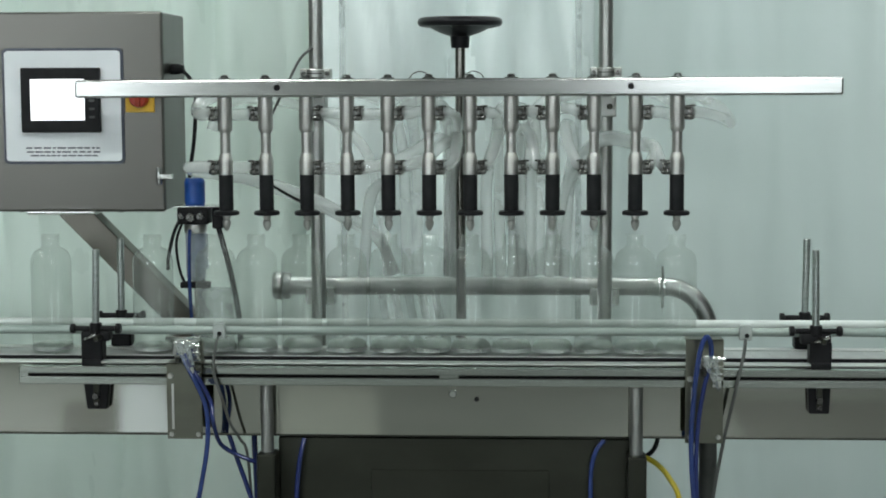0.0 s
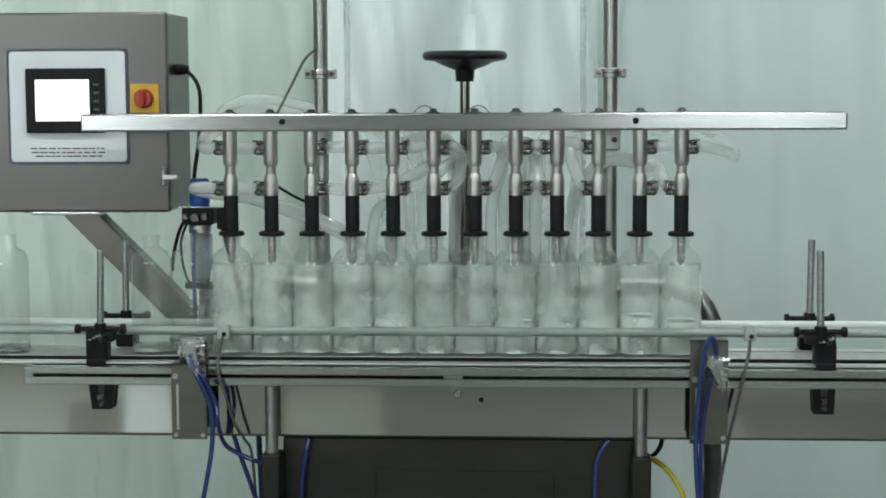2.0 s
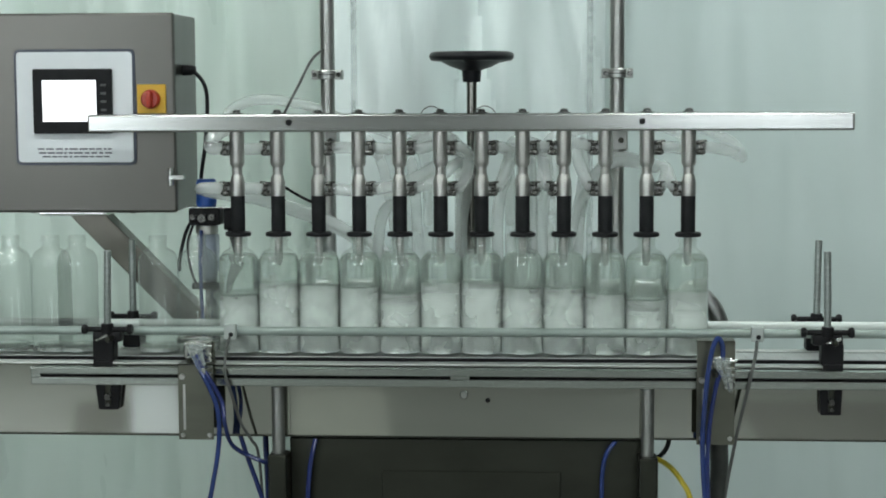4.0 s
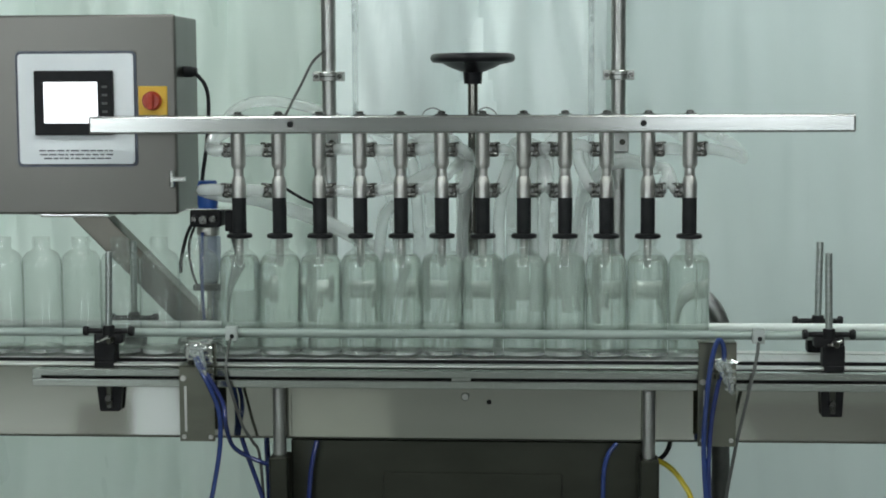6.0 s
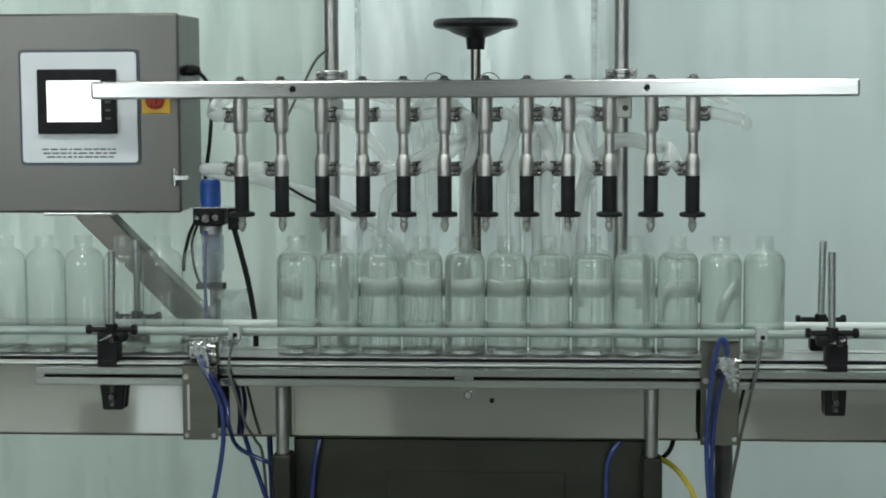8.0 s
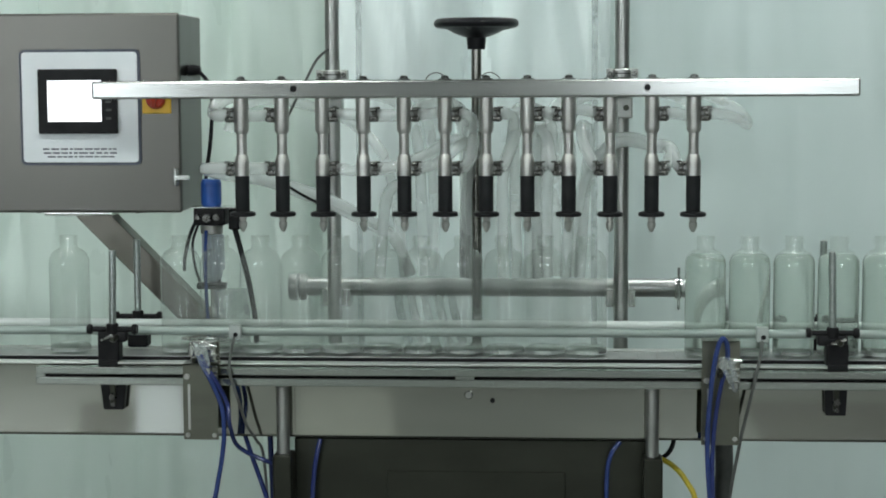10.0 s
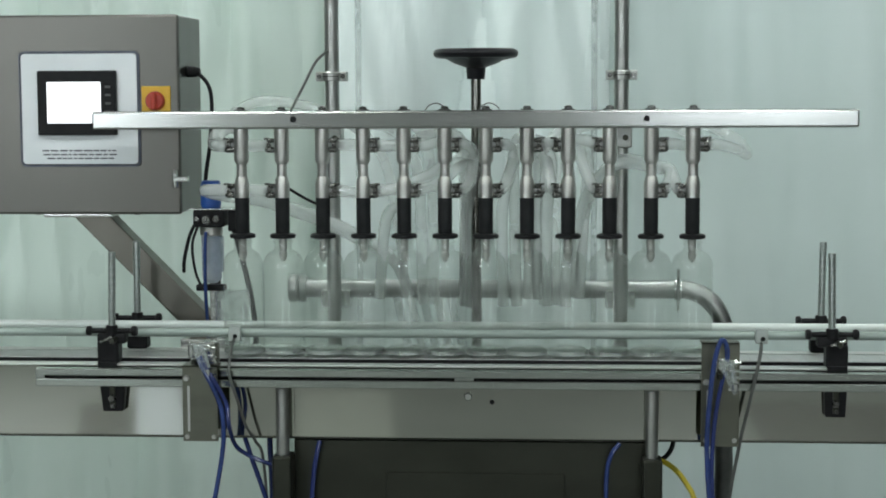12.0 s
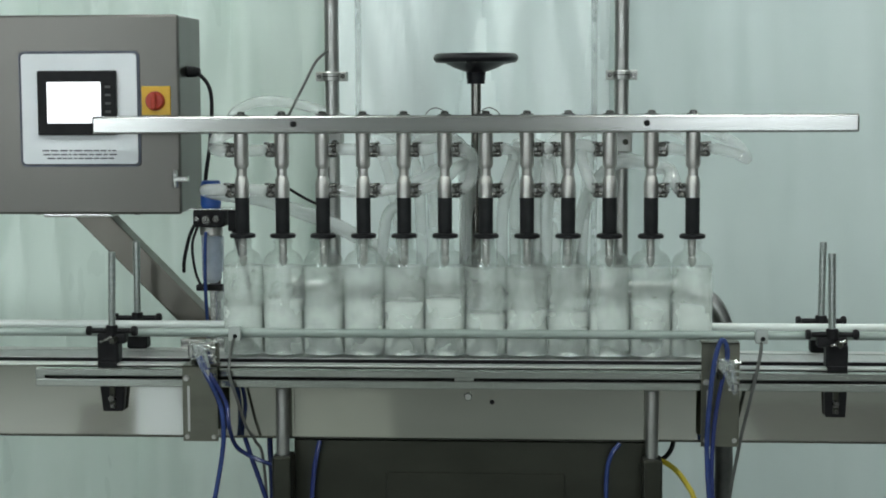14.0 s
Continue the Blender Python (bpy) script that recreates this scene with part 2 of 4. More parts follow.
def smooth_path(points, steps=8):
    """Catmull-Rom through the points."""
    p = [Vector(q) for q in points]
    p = [2 * p[0] - p[1]] + p + [2 * p[-1] - p[-2]]
    out = []
    for i in range(1, len(p) - 2):
        for s in range(steps):
            t = s / steps
            out.append(0.5 * (2 * p[i] + (p[i + 1] - p[i - 1]) * t + (2 * p[i - 1] - 5 * p[i] + 4 * p[i + 1] - p[i + 2]) * t * t
                              + (3 * p[i] - p[i - 1] - 3 * p[i + 1] + p[i + 2]) * t ** 3))
    out.append(p[-2])
    return out


def sweep(bm, points, radius, segs=10, steps=8):
    """A round tube or cable along a smooth path."""
    path = smooth_path(points, steps)
    side = None
    rings = []
    for i, c in enumerate(path):
        d = (path[min(i + 1, len(path) - 1)] - path[max(i - 1, 0)]).normalized()
        if side is None:
            side = d.orthogonal().normalized()
        side = (side - d * side.dot(d)).normalized()
        other = d.cross(side)
        rings.append([bm.verts.new(c + radius * (math.cos(2 * math.pi * k / segs) * side + math.sin(2 * math.pi * k / segs) * other)) for k in range(segs)])
    for a, b in zip(rings, rings[1:]):
        for k in range(segs):
            j = (k + 1) % segs
            bm.faces.new((a[k], a[j], b[j], b[k]))
    bm.faces.new(list(reversed(rings[0])))
    bm.faces.new(rings[-1])
    return bm


def mesh_of(name, bm, material, sharp=35):
    bmesh.ops.recalc_face_normals(bm, faces=bm.faces)
    for f in bm.faces:
        f.smooth = True
    for e in bm.edges:
        if len(e.link_faces) == 2:
            bend = e.calc_face_angle()
            small, large = sorted(f.calc_area() for f in e.link_faces)
            # broad flat faces stay flat beside their narrow rounded edges
            e.smooth = not (bend > radians(sharp) or (sharp < 40 and bend > 0.3 and large > 5 * small))
    me = bpy.data.meshes.new(name)
    bm.to_mesh(me)
    bm.free()
    me.materials.append(material)
    return me


def part(name, bm, material, parent=None, label="", at=None):
    """One mesh object under a thing or a part, in the parent's space."""
    ob = new(name, mesh_of(name, bm, material))
    if parent is not None:
        ob.parent = parent
    if at is not None:
        ob.location = at
    if label:
        ob["label"] = label
    return ob


def empty(name, at=(0, 0, 0)):
    ob = new(name)
    ob.location = at
    ob.empty_display_size = 0.05
    return ob


def B():
    return bmesh.new()


def rod(profile_r, z0, z1, bevel=0.001):
    return [(0, z0), (profile_r - bevel, z0), (profile_r, z0 + bevel), (profile_r, z1 - bevel), (profile_r - bevel, z1), (0, z1)]


# ---------------------------------------------------------------- setting
def setting():
    tagged(part("floor", box(B(), (-5, -6.2, -0.1), (5, 2.2, 0)), FLOORMAT), "grey epoxy workshop floor", "floor", kind="structure")
    tagged(part("ceiling", box(B(), (-5, -6.2, 3.2), (5, 2.2, 3.3)), CEILMAT), "grey board ceiling with tube lights", "ceiling", kind="structure")
    tagged(part("wall_north", box(B(), (-5, 2.05, 0), (5, 2.2, 3.2)), HALLWALL), "unseen wall behind the plastic sheets, kept dark for a dim hall", "wall", kind="structure")
    bm = B()
    for x0, x1, z0, z1 in ((-5, -3.6, 0, 3.2), (-3.6, -2.1, 0, 1.0), (-3.6, -2.1, 2.5, 3.2), (-2.1, 0.82, 0, 3.2), (0.82, 2.1, 0, 1.26), (0.82, 2.1, 2.5, 3.2), (2.1, 5, 0, 3.2)):
        box(bm, (x0, -6.2, z0), (x1, -6.05, z1))
    tagged(part("wall_south", bm, DIMWALL), "grey concrete workshop wall with two window openings", "wall", kind="structure")
    tagged(part("backdrop", box(B(), (-5, -7.0, -0.1), (5, -6.95, 3.2)), DAYLIGHT), "bright overcast daylight outside the windows", "daylight", kind="structure")
    tagged(part("wall_west", box(B(), (-5.15, -6.2, 0), (-5, 2.2, 3.2)), HALLWALL), "unseen side wall, kept dark to stand for a dim hall", "wall", kind="structure")
    tagged(part("wall_east", box(B(), (5, -6.2, 0), (5.15, 2.2, 3.2)), HALLWALL), "unseen side wall, kept dark to stand for a dim hall", "wall", kind="structure")
    # unseen cards added on the floor, mirrored as patches in the conveyor plates
    for name, x, y, w, d, h, turn, tone, label in (
            ("floor_card_dark", -1.755, -4.03, 0.125, 0.34, 0.012, -0.26, DARKCARD, "added dark floor card, mirrored as a dark patch in the side plate"),
            ("floor_card_dark", 1.85, -3.98, 0.78, 0.52, 0.012, 0.0, DARKCARD, "added wide dark floor card, mirrored in the side plate"),
            ("floor_card_grey", -0.70, -4.05, 0.21, 0.72, 0.008, -0.127, GREYCARD, "added grey floor card, mirrored as a lighter patch in the apron"),
            ("floor_card_pale", -1.535, -4.08, 0.105, 0.70, 0.03, -0.245, PALECARD, "added white floor card, mirrored as a patch of light in the side plate")):
        ob = tagged(part(name, box(B(), (-w, -d, 0), (w, d, h), 0.003), tone), label, "mat" if tone is DARKCARD else "board" if tone is PALECARD else "cardboard", "goods lying on the floor")
        ob.location, ob.rotation_euler.z = (x, y, 0.0), turn
    # the last two positions house the added fill lamps
    for x, y in [(x, y) for x in (-2.4, -0.8, 0.8, 2.4) for y in (0.35, -1.4)] + [(-2.6, -4.6), (2.2, -4.6)]:
        lamp = tagged(empty("ceiling_light", (x, y, 3.2)), "unseen white tube light fixture under the ceiling", "lamp", "tube lights in rows")
        part("housing", box(B(), (-0.35, -0.11, -0.13), (0.35, 0.11, 0.0), 0.01), WHITEPANEL, lamp)
        part("diffuser", box(B(), (-0.31, -0.08, -0.150), (0.31, 0.08, -0.132), 0.004), DIFFUSER, lamp)


def fold(x, z, seed, amp, lean):
    n = noise.noise(Vector((x * 2.6 + seed + 0.25 * z, z * 0.22, seed)))
    m = 1 - 2 * abs(noise.noise(Vector((x * 6.0 + seed * 2 - lean * z, z * 0.35, seed + 4))))
    k = 1 - 2 * abs(noise.noise(Vector((x * 11.0 + seed * 3 + 1.6 * lean * z, z * 0.5, seed + 9))))
    return amp * (n + 0.65 * m + 0.30 * k + 0.12 * noise.noise(Vector((x * 21.0, z * 1.2, seed))))


def curtain(name, x0, x1, y, z0, z1, amp, seed, label, mat, lean=0.5):
    bm = B()
    nx, nz = int((x1 - x0) / 0.0125), 56
    rows = []
    for j in range(nz + 1):
        z = z0 + (z1 - z0) * j / nz
        rows.append([bm.verts.new((x0 + (x1 - x0) * i / nx, y + fold(x0 + (x1 - x0) * i / nx, z, seed, amp, lean), z)) for i in range(nx + 1)])
    for a, b in zip(rows, rows[1:]):
        for i in range(nx):
            bm.faces.new((a[i], a[i + 1], b[i + 1], b[i]))
    ob = part(name, bm, mat)
    s = ob.modifiers.new("thickness", "SOLIDIFY")
    s.thickness = 0.002
    return tagged(ob, label, "plastic sheet", "hanging plastic sheets")


def curtains():
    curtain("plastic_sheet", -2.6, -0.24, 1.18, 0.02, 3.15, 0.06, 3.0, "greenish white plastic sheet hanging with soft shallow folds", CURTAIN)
    curtain("plastic_sheet", -0.37, 0.37, 1.02, 0.02, 3.15, 0.11, 11.0, "white plastic sheet hanging in deeper folds, in a brighter lit tone", SHEET_LIT, 1.3)
    curtain("plastic_sheet", 0.24, 2.6, 1.20, 0.02, 3.15, 0.02, 21.0, "white plastic sheet stretched almost flat, in a duller dim tone", SHEET_DIM)


# ---------------------------------------------------------------- conveyor
def conveyor():
    c = tagged(empty("conveyor", (0, 0, 0)), "long stainless steel bottle conveyor with slat chain", "conveyor")
    x0, x1 = -3.6, 4.4
    for s in (-1, 1):
        bm = box(B(), (x0, min(s * 0.108, s * 0.112), 0.750), (x1, max(s * 0.108, s * 0.112), 0.893), 0.001)
        part("side_plate", bm, STEEL_DULL, c)
        part("top_strip", box(B(), (x0, min(s * 0.080, s * 0.112), 0.893), (x1, max(s * 0.080, s * 0.112), 0.897), 0.001), STRIPSTEEL, c)
        part("bottom_lip", box(B(), (x0, min(s * 0.107, s * 0.1145), 0.7465), (x1, max(s * 0.107, s * 0.1145), 0.7498), 0.0006), STEEL_DARK, c)
    part("wear_bed", box(B(), (x0, -0.107, 0.850), (x1, 0.107, 0.864), 0.001), BLACK, c)
    # one plain slat shared by all the places on the chain
    pitch = 0.0381
    me = mesh_of("slat", box(B(), (-pitch / 2 + 0.0002, -0.0425, -0.006), (pitch / 2 - 0.0002, 0.0425, 0.0), 0.0005), BELT)
    n = int((x1 - x0) / pitch)
    part("chain_track", box(B(), (x0, -0.030, 0.864), (x1, 0.030, 0.8935), 0.001), BLACK, c)
    # black strips over the slat edges stand in for the shadow line there
    for q in (-1, 1):
        part("edge_shade", box(B(), (x0, min(q * 0.0428, q * 0.0455), 0.884), (x1, max(q * 0.0428, q * 0.0455), 0.8985), 0.0006), BLACK, c)
    for i in range(n):
        ob = new("slat", me)
        ob.parent = c
        ob.location = (x0 + pitch * (i + 0.5), 0, 0.9)
    # slotted mounting rail on the front
    left, right, split = -0.817, 1.60, 0.052
    part("slotted_rail", box(B(), (left, -0.158, 0.8800), (right, -0.1360, 0.8945), 0.0018), ALU, c, "slotted aluminium rail")
    part("slotted_rail", box(B(), (left, -0.158, 0.8580), (right, -0.1360, 0.8740), 0.002), ALU, c, "slotted aluminium rail")
    # black strip puts the shade inside the shallow slot into colour
    part("slot_shade", box(B(), (left, -0.1355, 0.8600), (right, -0.1315, 0.8925), 0.0), BLACK, c)
    for e0, e1 in ((left, left + 0.019), (split - 0.019, split + 0.019), (right - 0.019, right)):
        part("slot_end", box(B(), (e0, -0.1572, 0.8738), (e1, -0.137, 0.8802)), ALU, c)
    part("screw_head", lathe(B(), [(0, -0.1225), (0.0065, -0.1225), (0.0085, -0.120), (0.0085, -0.1166)], (0.0577, 0, 0.836), "Y", 16), CHROME, c)
    part("drilled_hole", lathe(B(), [(0, -0.1174), (0.005, -0.1174), (0.005, -0.1166)], (0.1056, 0, 0.8251), "Y", 16), BLACK, c)
    # frame overlay in front of the cabinet
    part("apron_panel", box(B(), (-0.296, -0.1165, 0.7505), (0.4105, -0.1125, 0.8545), 0.001), STEEL_DULL, c)
    for x in (-3.2, -1.75, 1.95, 3.5):
        for y in (-0.09, 0.09):
            part("leg", box(B(), (x - 0.02, y - 0.02, 0.03), (x + 0.02, y + 0.02, 0.75), 0.003), STEEL, c)
            part("levelling_foot", lathe(B(), [(0, 0), (0.03, 0), (0.03, 0.008), (0.008, 0.016), (0.008, 0.03), (0, 0.03)], (x, y, 0)), BLACK, c)


def guide_rails():
    # front rail takes the shaded tone, rear rail the lit one
    for y, mat, label in ((-0.056, RAIL_SHADED, "long bottle guide rail beside the conveyor, in a darker shaded tone"), (0.056, RAIL_LIT, "long bottle guide rail behind the bottles, in a paler lit tone")):
        r = tagged(empty("guide_rail", (0, y, 0.9545)), label, "guide rail", "pair of bottle guide rails")
        for a, b in ((-3.5, -1.2), (-1.2, 1.25), (1.25, 4.3)):
            part("tube", lathe(B(), [(0, a), (0.0085, a), (0.0092, a + 0.001), (0.0092, b - 0.001), (0.0085, b), (0, b)], (0, 0, 0), "X", 20), mat, r)
        for x in (-3.5, 4.3):
            part("end_cap", lathe(B(), [(0, x - 0.004), (0.010, x - 0.004), (0.0105, x), (0.010, x + 0.004), (0, x + 0.004)], (0, 0, 0), "X", 16), BLACK, r)


def clamp_stand(x, y, lean, z_top, s, slide=0.0, jaw=(0.019, 0.025, 0.0195)):
    """Bracket on the conveyor's edge that holds a guide rail: block, rod, cross knob."""
    t = tagged(empty("rail_bracket", (x, y, 0.897)), "black plastic guide rail bracket with upright steel rod", "bracket", "guide rail brackets")
    bm = box(B(), (slide - 0.022, -0.011, 0.0), (slide + 0.022, 0.026, 0.046), 0.004)
    part("block", bm, BLACK, t)
    part("saddle", box(B(), (-0.030, -0.008, 0.040), (0.030, 0.022, 0.062), 0.005), BLACK, t)
    h = z_top - 0.897
    bm = lathe(B(), rod(0.0072, 0.03, h, 0.001), (0, 0, 0), "Z", 16)
    for v in bm.verts:
        v.co.x += lean * (v.co.z - 0.06) / (h - 0.06)
    part("upright_rod", bm, ROD, t)
    bm = lathe(B(), [(0, -0.052), (0.009, -0.052), (0.010, -0.049), (0.010, -0.043), (0.0055, -0.041), (0.0055, 0.040), (0.010, 0.042), (0.011, 0.048), (0.009, 0.052), (0, 0.052)], (0, 0, 0.066), "X", 14)
    part("cross_clamp", bm, BLACK, t)
    bm = lathe(B(), rod(0.0125, 0.056, 0.078, 0.002), (0, 0, 0), "Z", 16)
    part("rod_collar", bm, BLACK, t)
    part("lock_pin", lathe(B(), [(0, -0.040), (0.005, -0.040), (0.006, -0.037), (0.006, -0.008), (0, -0.008)], (0.010, 0, 0.050), "Y", 12), STEEL_DARK, t)
    gap = abs(y) - 0.056 - 0.009
    bm = lathe(B(), [(0, 0), (0.004, 0), (0.004, gap), (0, gap)], (0.012, 0, 0.0575), "Y", 12)
    if s > 0:
        bmesh.ops.scale(bm, vec=(1, -1, 1), verts=bm.verts)
    part("cross_pin", bm, STEEL, t)
    if s < 0:
        mid, wide, narrow = jaw
        bm = box(B(), (mid - wide, -0.0375, -0.094), (mid + wide, -0.0165, -0.012), 0.003)
        for v in bm.verts:
            f = min(1.0, max(0.0, (-0.012 - v.co.z) / 0.082))
            v.co.x = mid + (v.co.x - mid) * (1 - f + f * narrow / wide)
        box(bm, (slide - 0.020, -0.0165, -0.030), (slide + 0.020, -0.0115, 0.004), 0.001)
        part("lower_jaw", bm, BLACK, t)
        part("jaw_slot", box(B(), (mid - 0.006, -0.0395, -0.086), (mid + 0.006, -0.0373, -0.026), 0.002), STEEL_DARK, t)
        part("jaw_bolt", lathe(B(), [(0, -0.048), (0.006, -0.048), (0.0075, -0.045), (0.0075, -0.0396), (0, -0.0396)], (mid, 0, -0.066), "Y", 14), CLIPSTEEL, t)
        part("jaw_bolt", lathe(B(), [(0, -0.046), (0.004, -0.046), (0.0045, -0.0396), (0, -0.0396)], (mid + 0.001, 0, -0.082), "Y", 14), CLIPSTEEL, t)
        part("clamp_lever", sweep(B(), [(slide - 0.012, -0.014, 0.046), (slide - 0.002, -0.022, 0.050), (slide + 0.014, -0.024, 0.058)], 0.0034, 8, 4), STEEL, t, "bright steel clamp lever")


def brackets():
    clamp_stand(-0.6735, -0.098, 0.004, 1.1250, -1, -0.007, (0.0085, 0.030, 0.0205))
    clamp_stand(0.7815, -0.098, -0.003, 1.1255, -1, 0.009, (0.003, 0.0235, 0.020))
    clamp_stand(-0.6700, 0.100, 0.001, 1.1298, 1)
    clamp_stand(0.7890, 0.100, 0.0025, 1.1296, 1)


# ---------------------------------------------------------------- frame behind the bottles
def machine_frame():
    f = tagged(empty("filler_frame", (0, 0, 0)), "stainless steel stand of the filling machine", "machine frame")
    for x in (-0.2488, 0.3712):
        part("column", lathe(B(), rod(0.0155, 0.72, 2.3, 0.002), (x, 0.16, 0), "Z", 28), COLUMN, f)
        collar = part("collar", lathe(B(), rod(0.0235, 1.4705, 1.4902, 0.002), (x, 0.16, 0), "Z", 28), COLUMN, f)
        for q in (-1, 1):
            lug = (x + q * 0.0255, 0.16, 1.48)
            part("lug", box(B(), (lug[0] - 0.0075, 0.143, 1.4700), (lug[0] + 0.0075, 0.177, 1.4907), 0.002), COLUMN, collar)
            part("lug_bolt", lathe(B(), [(0, 0.137), (0.0042, 0.137), (0.0050, 0.139), (0.0050, 0.1429), (0, 0.1429)], (lug[0], 0, 1.48), "Y", 12), CLIPSTEEL, collar)
        part("split_line", box(B(), (x - 0.016, 0.1355, 1.4795), (x + 0.016, 0.1372, 1.4812)), BLACK, collar)
    part("top_beam", box(B(), (-0.32, 0.13, 2.3), (0.45, 0.19, 2.35), 0.004), STEEL, f)
    for x in (-0.2112, 0.3164):
        part("thin_tube", lathe(B(), rod(0.007, 0.75, 2.3, 0.001), (x, 0.32, 0), "Z", 16), TUBE, f)
    # cabinet below the conveyor
    c = tagged(empty("machine_cabinet", (0, 0, 0)), "dark sheet steel cabinet under the conveyor", "cabinet")
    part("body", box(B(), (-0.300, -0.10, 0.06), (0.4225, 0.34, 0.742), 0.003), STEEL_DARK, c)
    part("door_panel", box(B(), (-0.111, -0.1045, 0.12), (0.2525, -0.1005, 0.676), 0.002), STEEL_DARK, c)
    for x in (-0.3176, 0.4246):
        part("post", lathe(B(), rod(0.0132, 0.70, 0.855, 0.001), (x, -0.132, 0), "Z", 24), COLUMN, c)
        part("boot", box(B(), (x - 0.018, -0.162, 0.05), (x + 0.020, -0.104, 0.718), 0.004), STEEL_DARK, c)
        part("foot", lathe(B(), [(0, 0), (0.035, 0), (0.035, 0.01), (0.012, 0.02), (0.012, 0.05), (0, 0.05)], (x, -0.132, 0)), BLACK, c)


def manifold():
    m = tagged(empty("manifold_pipe", (0, 0, 0)), "polished steel product pipe with elbow behind the bottles", "pipe")
    z, y, r = 1.011, 0.25, 0.0205
    part("straight_pipe", lathe(B(), [(0, -0.335), (r, -0.335), (r, 0.506), (0, 0.506)], (0, y, z), "X", 28), PIPE, m)
    pts = [(0.506, y, z)]
    for i in range(1, 10):
        a = math.pi / 2 * i / 9
        pts.append((0.506 + 0.097 * math.sin(a), y, z - 0.102 * (1 - math.cos(a))))
    pts += [(0.603, y, 0.82), (0.603, y, 0.70)]
    part("elbow", sweep(B(), pts, r, 24, 4), PIPE, m)
    part("drain_hose", sweep(B(), [(0.603, y, 0.70), (0.60, y - 0.01, 0.55), (0.56, y, 0.36), (0.45, y, 0.3)], 0.02, 16), GREYCABLE, m)
    for i in range(5):
        x = -0.120 + 0.030 * i
        part("branch_hose", sweep(B(), [(x, y, z - 0.015), (x + 0.006, y - 0.01, z - 0.05), (x + 0.022, y - 0.015, z - 0.11), (x + 0.042, y - 0.01, z - 0.19), (x + 0.05, y, z - 0.3)], 0.0095, 10, 6), HOSE if i % 2 else TUBE, m)
    part("ferrule", lathe(B(), [(0, -0.022), (0.028, -0.022), (0.031, -0.016), (0.031, -0.004), (0.027, 0.0), (0.031, 0.004), (0.031, 0.012), (0.027, 0.018), (0, 0.018)], (-0.340, y, z), "X", 28), PIPE, m)
    clamp = part("pipe_clamp", lathe(B(), [(0.0207, -0.007), (0.0245, -0.007), (0.0245, 0.007), (0.0207, 0.007)], (0.499, y, z), "X", 28), CHROME, m)
    part("clamp_screw", lathe(B(), rod(0.0032, z - 0.045, z + 0.048, 0.001), (0.499, y - 0.027, 0), "Z", 12), CHROME, clamp)
    for x in (-0.2488, 0.3712):
        part("pipe_hanger", box(B(), (x - 0.032, 0.176, z - 0.034), (x + 0.032, 0.226, z + 0.004), 0.003), STEEL, m)


# ---------------------------------------------------------------- control box
def round_plate(lo, hi, radius):
    """An upright plate with rounded corners, facing -y."""
    bm = B()
    rim = []
    for cx, cz, start in ((hi[0] - radius, hi[2] - radius, 0), (lo[0] + radius, hi[2] - radius, 90), (lo[0] + radius, lo[2] + radius, 180), (hi[0] - radius, lo[2] + radius, 270)):
        for q in range(6):
            ang = math.radians(start + 18 * q)
            rim.append((cx + radius * math.cos(ang), cz + radius * math.sin(ang)))
    front = [bm.verts.new((x, lo[1], z)) for x, z in rim]
    back = [bm.verts.new((x, hi[1], z)) for x, z in rim]
    bm.faces.new(front)
    bm.faces.new(back[::-1])
    for i in range(len(rim)):
        bm.faces.new((front[i - 1], back[i - 1], back[i], front[i]))
    bmesh.ops.recalc_face_normals(bm, faces=bm.faces[:])
    return bm


